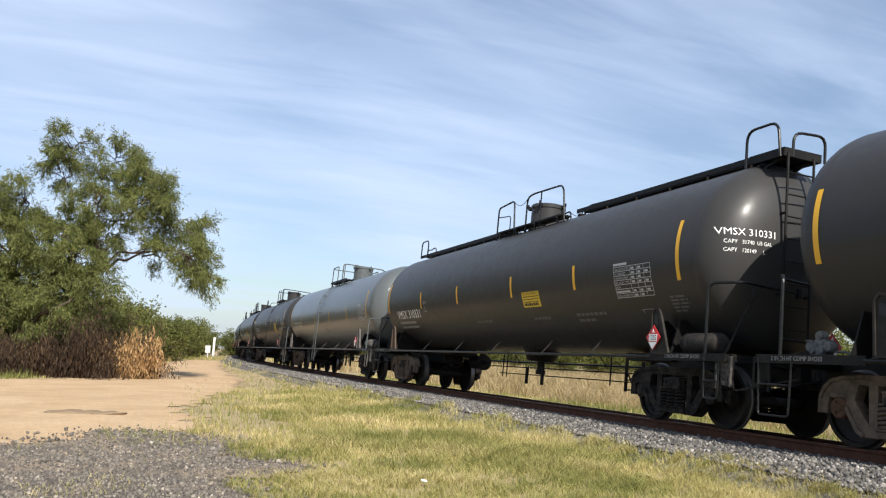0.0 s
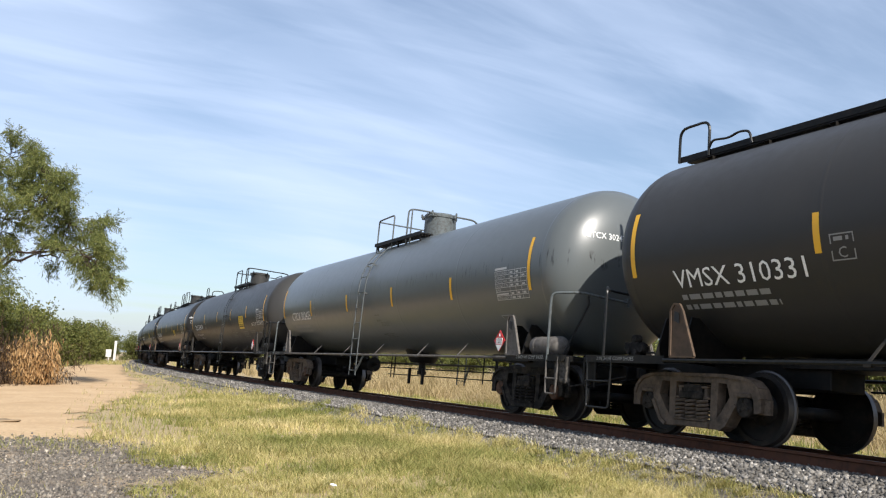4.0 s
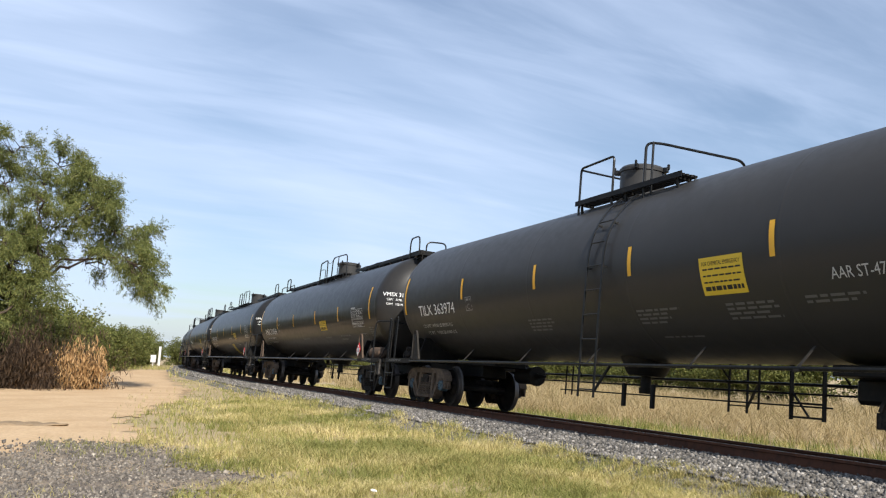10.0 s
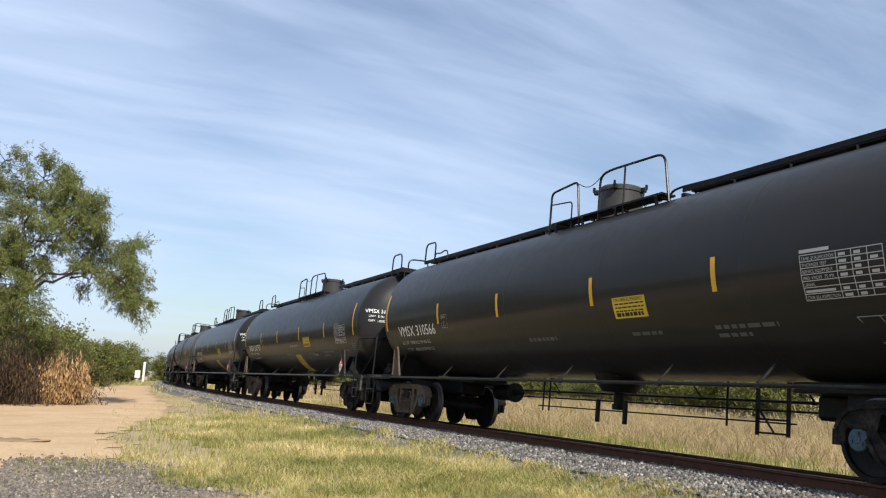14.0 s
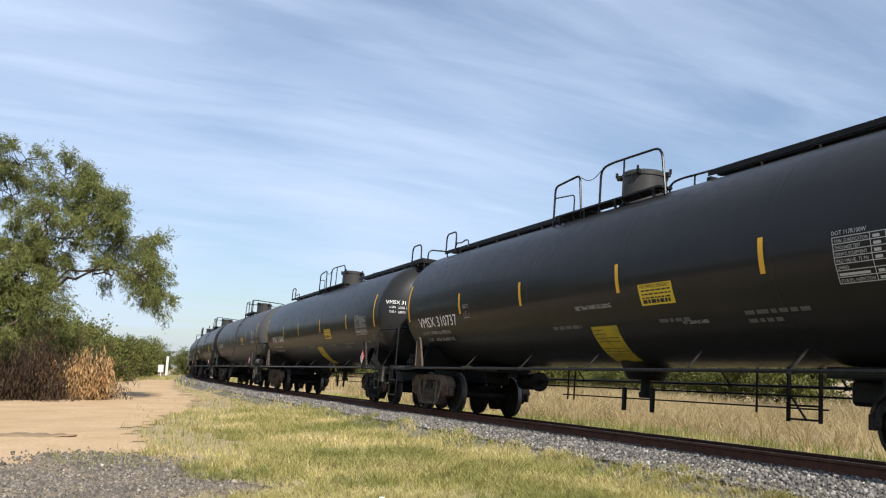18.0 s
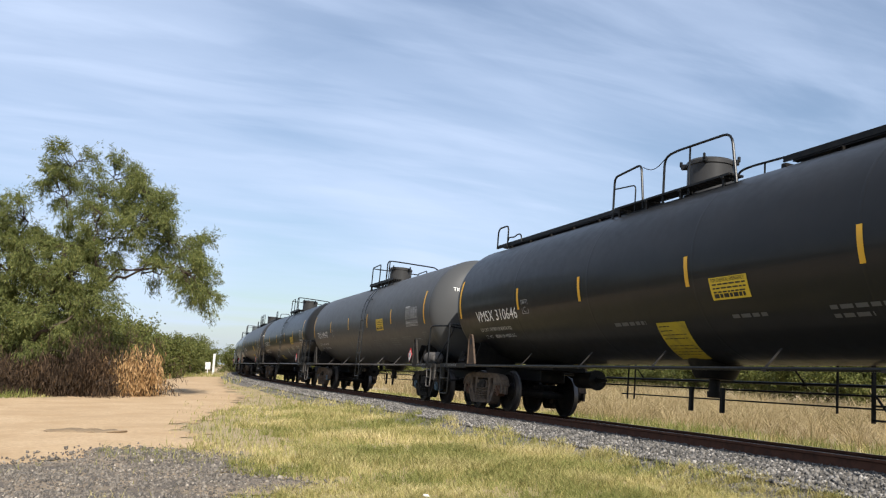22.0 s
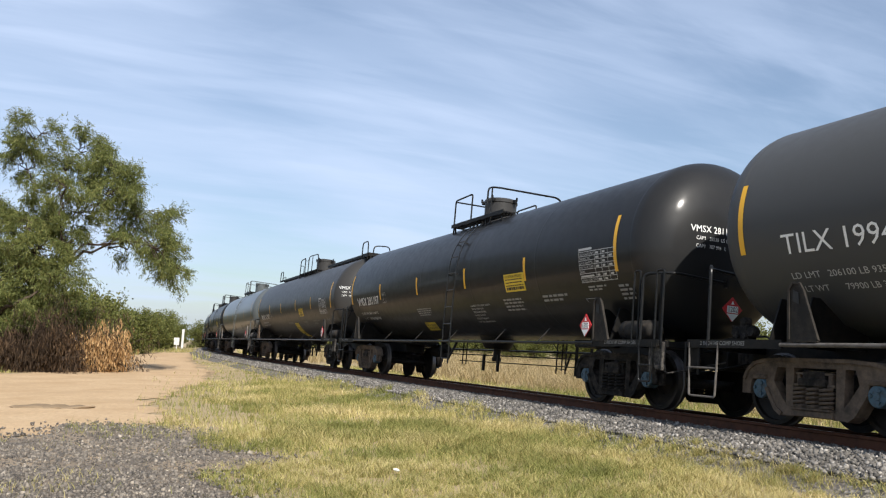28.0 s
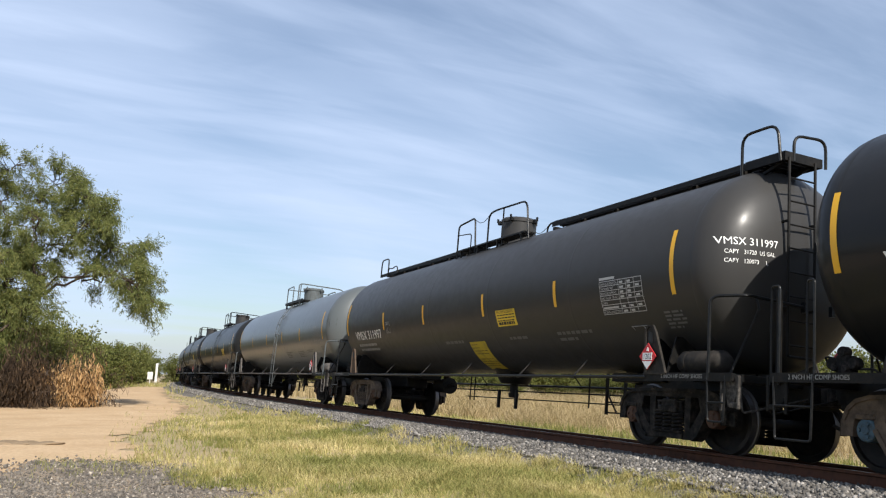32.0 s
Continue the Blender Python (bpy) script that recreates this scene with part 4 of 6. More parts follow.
def rail_front_b(bm):
    """The high rail: up beside the ladder, along, and across in front of the hatch to the other side."""
    z = TANK_Z + TANK_R
    pipe(bm, [(0.50, -0.90, z - 0.32), (0.50, -0.90, z + 0.63), (0.62, -0.70, z + 0.63), (0.92, 0.75, z + 0.56), (0.86, 0.92, z + 0.48), (0.60, 0.92, z + 0.34), (0.55, 0.92, z - 0.3)], 0.024, 8, 0.14)


def rail_post_b(bm):
    z = TANK_Z + TANK_R
    pipe(bm, [(0, 0, z - 0.32), (0, 0, z + 0.62)], 0.02, 8)


def rail_back_b(bm):
    z = TANK_Z + TANK_R
    pipe(bm, [(-1.45, -0.9, z + 0.55), (-1.45, 0.9, z + 0.55)], 0.02, 8)


def rail_low_b(bm):
    z = TANK_Z + TANK_R
    pipe(bm, [(-1.4, 0.9, z + 0.3), (0.2, 0.9, z + 0.3), (0.3, 0.9, z - 0.2)], 0.02, 8, 0.1)


def side_ladder(bm, s):
    """Ladder from below the side pipe up the tank's flank and over to the top platform."""
    off = 0.075
    pts = [(-1.56, 0.46), (-1.56, 1.7), (-1.55, 2.5)]
    pts += [(-(TANK_R + off) * math.cos(a), TANK_Z + (TANK_R + off) * math.sin(a)) for a in (radians(d) for d in range(4, 58, 6))]
    for x in (-0.22, 0.22):
        for (a, b), (c, d) in zip(pts, pts[1:]):
            beam(bm, (x, s * a, b), (x, s * c, d), 0.02, 0.04, (1, 0, 0))
    # rungs, evenly along the rails
    run, want = 0.0, 0.12
    for (a, b), (c, d) in zip(pts, pts[1:]):
        n = math.hypot(c - a, d - b)
        while want <= run + n:
            f = (want - run) / n
            y, z = a + (c - a) * f, b + (d - b) * f
            pipe(bm, [(-0.22, s * y, z), (0.22, s * y, z)], 0.013, 6)
            want += 0.40
        run += n
    for z in (1.0, 2.55, 3.3):
        for x in (-0.22, 0.22):
            a = math.asin(max(-0.9, (z - TANK_Z) / TANK_R))
            beam(bm, (x, s * -(TANK_R + 0.08) * math.cos(a) if z > 1.5 else s * -1.56, z), (x, s * -TANK_R * math.cos(a) * 0.98 if z > 1.5 else s * -1.46, z), 0.03, 0.03)
    beam(bm, (0.22, s * -1.56, 0.55), (0.55, s * -1.5, 0.98), 0.05, 0.015)


def end_walk(bm, e):
    """Small platform over the tank's end at the head of the ladder."""
    z = TANK_Z + TANK_R + 0.03
    for y in (-0.52, 0.16):
        box(bm, e * 8.23, y, z - 0.01, 0.75, 0.02, 0.13)
    box(bm, e * 8.60, -0.18, z - 0.01, 0.02, 0.70, 0.13)
    for y in (-0.42, 0.06):
        beam(bm, (e * 8.48, y, z - 0.05), (e * 7.95, y, TANK_Z + 1.30), 0.04, 0.04)


def end_hoop(bm, e, y):
    z = TANK_Z + TANK_R
    pipe(bm, [(e * 7.80, y, z - 0.10), (e * 7.80, y, z + 0.50), (e * 8.48, y, z + 0.50), (e * 8.54, y, z - 0.05)], 0.022, 8, 0.18)


def ladder_hoop(bm, e):
    """Hoop across the outer edge of the end platform, over the ladder."""
    x, z = e * 8.60, TANK_Z + TANK_R
    pipe(bm, [(x, -0.36, z - 0.04), (x, -0.36, z + 0.34), (x, 0.24, z + 0.38), (x, 0.24, z - 0.04)], 0.022, 8, 0.16)


def rear_hoop(bm):
    """Hoop beside the running board at the far end."""
    z = TANK_Z + TANK_R
    pipe(bm, [(-8.07, -0.45, z + 0.02), (-8.07, -0.45, z + 0.56), (-7.44, -0.45, z + 0.56), (-7.44, -0.45, z + 0.02)], 0.022, 8, 0.16)


def rear_rail(bm):
    """Low bent rail that runs on from the hoop."""
    z = TANK_Z + TANK_R
    pipe(bm, [(-7.44, -0.45, z + 0.12), (-7.38, -0.45, z + 0.24), (-7.05, -0.45, z + 0.20), (-6.85, -0.45, z + 0.25), (-6.66, -0.45, z + 0.22), (-6.60, -0.45, z + 0.02)], 0.018, 8, 0.08)


def end_ladder(bm, e):
    """Ladder up the tank's end; its rails close in a hoop above the platform."""
    ya, yb = -0.46, 0.02
    x, z = e * 8.62, TANK_Z + TANK_R
    pipe(bm, [(x, ya, z + 0.0), (x, ya, 1.35), (x, yb, 1.35), (x, yb, z + 0.0)], 0.02, 8, 0.04)
    k = 1.5
    while k < z:
        pipe(bm, [(x, ya, k), (x, yb, k)], 0.013, 6)
        k += 0.33
    for zz in (2.0, 3.2):
        for y in (ya, yb):
            beam(bm, (x, y, zz), head_point(y, zz, 0.0, e), 0.03, 0.03)


def placard(bm):
    """Hazard diamond on a holder: red field, black figure panel."""
    h = 0.19
    plate(bm, [(0, -h), (h, 0), (0, h), (-h, 0)], 0.01, Matrix())


def placard_white(bm):
    h = 0.185
    m = Matrix.Translation((0, -0.009, 0))
    plate(bm, [(-0.105, -0.055), (0.105, -0.055), (0.105, 0.05), (-0.105, 0.05)], 0.004, m)
    plate(bm, [(0, -h), (h * 0.62, -h * 0.38), (-h * 0.62, -h * 0.38)], 0.004, m)
    plate(bm, [(0, 0.13), (0.03, 0.075), (-0.03, 0.075)], 0.004, m)


def placard_figures(bm):
    flat_text(bm, "1202", Matrix.Translation((0, -0.0125, -0.04)) @ Matrix.Rotation(math.pi / 2, 4, "X"), 0.08, width=0.19, middle=True)


def bars(bm, x0, z, lines, size, lift=0.005, rng=None):
    """Rows of short marks where small stencilled lines stand."""
    for k, w in enumerate(lines):
        x = x0
        while x < x0 + w:
            n = rng.uniform(0.08, 0.22)
            n = min(n, x0 + w - x)
            decal(bm, x, x + n, z - k * size * 1.6, size, lift, cells=1)
            x += n + 0.04


TABLE_ROWS = ("TANK QUALIFICATION", "THICKNESS TEST", "SERVICE EQUIPMENT", "PRD VALVE  75 PSI", "LINING", None, "STUB SILL INSPECTION")


def data_box(bm, x0, z0, header):
    """The ruled table stencilled near the tank's front end."""
    x1, h = x0 + 1.10, 0.53
    t = 0.010
    def cell(xa, xb, ha, hb, lift=0.006):
        rows = [bm.verts.new(arc_point(x, y, z0, lift)) for y in (ha, hb) for x in (xa, xb)]
        bm.faces.new((rows[0], rows[1], rows[3], rows[2]))
    for k in range(8):
        cell(x0, x1, k * h / 7, k * h / 7 + t)
    for x in (x0, x0 + 0.50, x0 + 0.70, x0 + 0.90, x1 - t):
        for a, b in ((0, 0.5), (0.5, 1.0)):
            cell(x, x + t, a * h, b * h, 0.0065)
    rng = random.Random(7)
    for row, words in enumerate(TABLE_ROWS):
        y = (6 - row + 0.26) * h / 7
        if words:
            wrap_text(bm, words, x0 + 0.03, z0, 0.038, width=0.45 * min(1.0, len(words) / 18), rise=y)
        else:
            cell(x0 + 0.03, x0 + 0.44, y, y + 0.03)
        for a in (0.54, 0.74, 0.94):
            if row != 4 and (a < 0.8 or row % 2):
                cell(x0 + a, x0 + a + 0.08 + rng.random() * 0.03, y, y + 0.034)
    if header:
        wrap_text(bm, "DOT 117R100W", x0, z0, 0.05, width=0.47, rise=h + 0.03)
    else:
        cell(x0, x0 + 0.42, h + 0.03, h + 0.07)


def tank_car(spec):
    kind, shell, mark = spec["kind"], spec["shell"], spec["mark"]
    grey = shell in (M_GREY, M_DARKGREY)
    steel = M_GREYRAIL if shell is M_GREY else M_RAILBLACK
    frame_mat = M_FRAME
    grabs = kind == "ladder" and not grey and bool(mark)
    car = new("tank_car")
    tagged(car, spec["label"], "tank car", "cars of the train")
    P = lambda name, build, mat, label="", at=None, key=None: part(name, build, mat, car, label, at, (key or name, (mat[0] if isinstance(mat, list) else mat).name))
    P("tank_shell", tank_shell, shell, spec["shell_label"])
    for x in (-7.87, -4.6, -1.5, 1.6, 4.7, 7.87):
        P("seam_band", seam, shell, at=(x, 0, 0))
    for e, n in ((1, "f"), (-1, "r")):
        P("end_platform", lambda bm: platform(bm, e), frame_mat, key="plat" + n)
        P("stub_sill", lambda bm: stub_sill(bm, e), frame_mat, key="sill" + n)
        P("coupler", lambda bm: draft_gear(bm, e), M_TRUCKDARK, "cast steel coupler with air hose", key="coup" + n)
        for y, q in ((-1, "n"), (1, "o")):
            P("bolster_web", lambda bm: bolster_web(bm, e, y), frame_mat, key="web" + n + q)
            P("bolster_cover", lambda bm: bolster_cover(bm, e, y), M_STEELGREY if shell is M_GREY else M_BEIGE if (shell is M_WORN and e > 0) or (kind == "walkway" and e < 0) else M_COVER, "dusty bolster end plate", key="cov" + n + q)
            P("cover_slot", lambda bm: cover_slot(bm, e, y), M_BLACK, key="slot" + n + q)
            if e > 0 or not grabs:
                P("end_handrail", lambda bm: hand_hoop(bm, e, y), steel, key="hr" + n + q)
            if grabs:
                P("grab_iron", lambda bm: grab_iron(bm, e, y), steel, key="gi" + n + q)
                P("grab_iron", lambda bm: grab_inner(bm, e, y), steel, key="gj" + n + q)
                P("corner_post", lambda bm: corner_post(bm, e, y), frame_mat, key="post" + n + q)
            elif e > 0:
                P("end_brace", lambda bm: pipe(bm, [(8.60, y * 1.42, 1.0), (8.66, y * 1.0, 1.90), (8.50, y * 0.9, 2.1)], 0.018, 8, 0.05), frame_mat, key="brace" + q)
            P("corner_bracket", lambda bm: corner_bracket(bm, e, y), M_BRACKET if e > 0 else frame_mat, key="cb" + n + q)
            P("sill_step", lambda bm: stirrup(bm, e, y), M_STEELGREY if grey else M_RAILBLACK, key="step" + n + q)
    for y, q in ((-1.5, "n"), (1.5, "o")):
        P("side_pipe", lambda bm: side_pipe(bm, y), M_STEELGREY if grey else M_RAILBLACK, key="pipe" + q)
        for x in (-3.95, -1.5, 0.75, 3.25, 5.1):
            P("pipe_stay", gusset, M_STEELGREY if grey else M_COVER, at=Matrix.Translation((x, y, 0.99)) @ Matrix.Rotation(0 if y < 0 else math.pi, 4, "Z"), key="gusset")
    if kind == "ladder" or shell in (M_WORN, M_SATIN):
        P("air_reservoir", reservoir, M_BEIGE if shell is M_WORN else M_COVER if not grey else M_STEELGREY, "dusty steel air reservoir", (7.88, -1.2, 1.20))
    P("control_valve", control_valve, M_CASTING if shell is M_GREY or not mark else M_TRUCKDARK, "cast brake control valve", Matrix.Translation((-7.95, -1.15, 1.04)) @ Matrix.Diagonal((0.72, 0.72, 0.72, 1)))
    P("outlet_housing", belly, frame_mat)
    for k, (y, z, r, x0, x1) in enumerate(RODS):
        P("brake_rod", lambda bm: pipe(bm, [(x0, y, z), (x1, y, z)], r, 8), frame_mat, key=f"rod{k}")
    for x in (-3.4, -3.15, 2.2, 4.6):
        P("rod_hanger", rod_hanger, frame_mat, at=(x, 0, 0))
    for x in (3.2,):
        P("lever_guide", lever_guide, frame_mat, at=(x, 0, 0))
    P("brake_cylinder", brake_cylinder, frame_mat)
    P("slack_adjuster", lambda bm: box(bm, 4.75, 0.35, 0.85, 0.55, 0.4, 0.34, bevel=0.05), frame_mat)
    hatch = P("hatch_housing", hatch_housing, M_GREYRAIL if shell is M_GREY else M_SATIN, "round hatch housing on the crown", (spec.get("hatch", 0.05), 0, 0))
    for a in (0.4, 2.3, 3.9, 5.4):
        part("lid_clamp", hatch_lid_gear, steel, hatch, at=Matrix.Rotation(a, 4, "Z"), key=("clamp", steel.name))
    if kind == "walkway":
        cx = (spec.get("crown", 0.0), 0, 0)
        for s, q in ((-1, "n"), (1, "o")):
            P("crown_platform", lambda bm: top_platform_a(bm, s), M_FRAME, at=cx, key="tpa" + q)
            P("crown_handrail", lambda bm: hoop_small(bm, s), steel, at=cx, key="hs" + q)
            P("crown_handrail", lambda bm: hoop_large(bm, s), steel, at=cx, key="hl" + q)
            P("safety_chain", lambda bm: chain(bm, s), steel, at=cx, key="ch" + q)
        for k in range(5):
            for x in (-4.65, 5.2):
                P("walk_board", lambda bm: box(bm, 0, 0, 0, 6.9 if x < 0 else 5.8, 0.10, 0.035), M_FRAME, "black steel running board on the crown", (x, -0.36 + 0.15 * k, TANK_Z + TANK_R + 0.085), key="wb" + str(x))
        for y in (-0.43, 0.31):
            for x in (-4.65, 5.2):
                P("walk_edge", lambda bm: box(bm, 0, 0, 0, 6.9 if x < 0 else 5.8, 0.02, 0.09), M_FRAME, "", (x, y, TANK_Z + TANK_R + 0.068), key="we" + str(x))
        for k in range(-7, 8):
            if abs(k) > 1:
                P("walk_saddle", lambda bm: box(bm, 0, 0, TANK_Z + TANK_R + 0.02, 0.10, 0.62, 0.095, bevel=0.01), M_FRAME, at=(k * 1.08, 0, 0))
        P("end_walk", lambda bm: end_walk(bm, 1), M_FRAME, key="ew")
        for k in range(6):
            P("walk_slat", lambda bm: box(bm, 0, 0, 0, 0.09, 0.66, 0.035), M_FRAME, "", (7.93 + 0.12 * k, -0.18, TANK_Z + TANK_R + 0.04), key="wslat")
        P("end_hoop", lambda bm: end_hoop(bm, 1, -0.54), steel, key="eh")
        P("ladder_hoop", lambda bm: ladder_hoop(bm, 1), steel, key="lh")
        P("end_ladder", lambda bm: end_ladder(bm, 1), M_FRAME, key="el")
        P("end_hoop", rear_hoop, steel, key="rh")
        P("low_rail", rear_rail, steel, key="rr")
    else:
        lx, ladder_x = spec.get("deck", 0.55), spec.get("ladder", 0.80)
        for s, q in ((-1, "n"), (1, "o")):
            P("crown_platform", lambda bm: top_platform_b(bm, s), M_FRAME, at=(lx, 0, 0), key="tpb" + q)
            P("crown_handrail", lambda bm: rail_hoop_b(bm, s), steel, at=(lx, 0, 0), key="trb" + q)
        P("crown_handrail", rail_front_b, steel, at=(lx, 0, 0), key="trf")
        P("crown_handrail", rail_back_b, steel, at=(lx, 0, 0), key="trk")
        P("crown_handrail", rail_low_b, steel, at=(lx, 0, 0), key="trl")
        P("rail_post", rail_post_b, steel, at=(lx + 0.64, -0.86, 0), key="trp")
        for s, q in ((1, "n"), (-1, "o")):
            P("side_ladder", lambda bm: side_ladder(bm, s), M_GREYRAIL if shell is M_GREY else M_RAILBLACK, "steel ladder up the tank side", (ladder_x, 0, 0), key="lad" + q)
    for x in (-6.88, 7.02):
        # shade at the front truck and sun at the rear are put into the colours
        add_truck(car, x, spec["cap"], M_TRUCKDARK if x > 0 else M_TRUCKLIT)
    # yellow reflective stripes: tall ones at both ends, short ones between
    for k, x in enumerate(spec["stripes"]):
        tall = k in (0, 5)
        P("reflector_stripe", (lambda bm: decal(bm, -0.045, 0.045, 2.16, 0.95, cells=14)) if tall else (lambda bm: decal(bm, -0.045, 0.045, spec.get("stripe_z", 2.2), 0.46, cells=8)), M_YELLOW, "yellow reflective stripe", (x, 0, 0), key="tall" if tall else f"short{spec.get('stripe_z', 2.2)}")
    # writing
    rng = random.Random(spec["seed"])
    def marks(bm):
        if mark:
            wrap_text(bm, mark, spec.get("mark_x", -7.05), spec.get("mark_z", 2.0), 0.25, width=spec.get("mark_w", 2.15))
    def plate_box(bm):
        x0, z0 = 0.16, 2.10
        for a, b, c, d in ((0, 0.30, 0, 0.015), (0, 0.30, 0.285, 0.30), (0, 0.015, 0, 0.3), (0.285, 0.30, 0, 0.3)):
            rows = [bm.verts.new(arc_point(x0 + x, h, z0, 0.006)) for h in (c, d) for x in (a, b)]
            bm.faces.new((rows[0], rows[1], rows[3], rows[2]))
        wrap_text(bm, "C", x0 + 0.09, z0 + 0.03, 0.12)
        bars(bm, x0 + 0.05, z0 + 0.21, [0.19], 0.045, rng=random.Random(3))
    def weight_line(bm, k):
        lines = spec.get("weights", ())
        if lines:
            wrap_text(bm, lines[k], spec.get("mark_x", -7.05) + 0.02 + 0.12 * k, 1.82 - 0.15 * k, 0.085, width=1.72 - 0.1 * k)
        else:
            bars(bm, spec.get("mark_x", -7.05) + 0.05, 1.82 - 0.12 * k, [1.5 + 0.1 * k], 0.075, rng=rng)
    tone = M_WHITE
    dim = M_FADED if not grey else M_FADED
    if mark:
        part("reporting_mark", marks, tone, car, "white stencilled reporting mark")
        part("plate_box", plate_box, dim, car, at=(spec["stripes"][4], 0, 0), key=("plate_box", dim.name))
        for k in range(2):
            part("weight_line", lambda bm: weight_line(bm, k), M_STENCIL if spec.get("weights") else dim, car, "small white weight lettering")
    table_x, table_z = spec.get("table", (5.64, 1.98) if kind == "walkway" else (6.30, 2.04))
    header = shell is M_GLOSS and kind == "walkway"
    part("data_table", lambda bm: data_box(bm, table_x, table_z, header), M_STENCIL if mark else dim, car, "white stencilled data table", key=("data_box", table_x, header, bool(mark)))
    def outline_box(bm):
        pts = [(6.22, 1.78), (6.66, 1.78), (6.78, 1.46), (6.40, 1.46)]
        inner = [((6.50, 1.78), (6.62, 1.52)), ((6.37, 1.52), (6.76, 1.52))]
        for a, b in list(zip(pts, pts[1:] + pts[:1])) + inner:
            p, q = surf(a[0], a[1], 0.004), surf(b[0], b[1], 0.004)
            beam(bm, p, q, 0.014, 0.008)
    part("outline_box", outline_box, M_FADED, car, "white outlined stencil frame", key="outline_box")
    def small(bm):
        for x0, z, lines, size in spec["small"]:
            bars(bm, x0, z, lines, size, rng=rng)
    tagged(part("stencil_print", small, M_DIM if not spec.get("bright") else M_FADED, car, "small worn stencilled lines"), kind="stuff")
    if spec.get("sign"):
        x0, z0, w, h = spec["sign"]
        sg = part("warning_decal", lambda bm: decal(bm, x0, x0 + w, z0, h, 0.005), M_SIGNYEL, car, "yellow warning decal with dark print")
        def print_lines(bm):
            r = random.Random(5)
            wrap_text(bm, "FOR CHEMICAL EMERGENCY", x0 + 0.06 * w, z0 + 0.74 * h, 0.055, 0.008, width=0.88 * w)
            for k in range(1, 5):
                y = h * (0.86 - 0.17 * k)
                a = x0 + 0.07 * w
                while a < x0 + 0.9 * w:
                    n = r.uniform(0.05, 0.12)
                    rows = [bm.verts.new(arc_point(x, y + dz, z0, 0.007)) for dz in ((-0.012, 0.010) if k < 4 else (-0.03, 0.03)) for x in (a, min(a + n, x0 + 0.94 * w))]
                    bm.faces.new((rows[0], rows[1], rows[3], rows[2]))
                    a += n + 0.02
        part("decal_print", print_lines, M_BLACK, sg)
    if spec.get("flap"):
        x0, z0, w, h, lean = spec["flap"]
        part("faded_decal", lambda bm: decal(bm, x0, x0 + w, z0, h, 0.005, lean, 6), M_GOLD, car, "large yellow instruction decal with fine print")
        def fine_print(bm):
            r = random.Random(9)
            for k in range(9):
                if k == 4:
                    continue
                a = 0.06 * w
                while a < w * (0.35 if k < 2 else 0.85):
                    n = r.uniform(0.05, 0.14)
                    y = h * (0.92 - 0.09 * k)
                    q = lean * (1 - y / h)
                    rows = [bm.verts.new(arc_point(x0 + q + x, y + dz, z0, 0.008)) for dz in (-0.008, 0.008) for x in (a, a + n)]
                    bm.faces.new((rows[0], rows[1], rows[3], rows[2]))
                    a += n + 0.02
        tagged(part("fine_print", fine_print, M_BLACK, car, "rows of fine dark print"), kind="stuff")
    for words, x0, z0, size, width in spec.get("words", ()):
        part("stencil_words", lambda bm: wrap_text(bm, words, x0, z0, size, width=width), M_STENCIL, car, "white stencilled words")
    # writing on the front end of the tank
    y0, rise = (-1.36, 0.02) if kind == "walkway" else (-0.98, 0.29) if grey else (-0.80, 0.02)
    def end_text(bm, only):
        for k, (line, size, width) in enumerate(((mark, 0.105, 0.80), *[(w, 0.058, None) for w in spec.get("capy", ())])):
            if k != only:
                continue
            vs, fs = letters(line, size)
            q = width / max(v.x for v in vs) if width else 0.82
            nv = [bm.verts.new(head_point(y0 + v.x * q + (0.09 if k else 0), 2.78 + rise - 0.125 * k + v.y, 0.006)) for v in vs]
            for f in fs:
                try:
                    bm.faces.new([nv[i] for i in f])
                except ValueError:
                    pass
    if mark:
        for k in range(1 + len(spec.get("capy", ()))):
            part("end_mark", lambda bm: end_text(bm, k), tone, car, "white stencilled line on the tank end")
    # hazard diamonds and shoe notes at the ends
    for m, side in ((Matrix.Translation((7.08 if kind == "walkway" else 6.80, -1.54, 1.27)), "near"), (Matrix.Translation((8.79, *((0.30, 1.33) if kind == "walkway" else (-0.2, 1.62) if grabs else (-0.71, 1.27)))) @ Matrix.Rotation(math.pi / 2, 4, "Z"), "end")):
        if side == "end" and grey:
            continue
        pl = part("hazard_placard", placard, M_RED, car, "red hazard diamond with figures", m, key="placard")
        part("white_field", placard_white, M_WHITE, pl, key="placard_white")
        part("figure_line", placard_figures, M_BLACK, pl, key="placard_figs")
    for x in (7.35, -8.45):
        part("shoe_note", lambda bm: flat_text(bm, "2 INCH HF COMP SHOES", Matrix.Translation((x, -1.5125, 0.965)) @ Matrix.Rotation(math.pi / 2, 4, "X"), 0.055, width=0.85), M_FADED, car, key=("shoe_note", x))
    return car


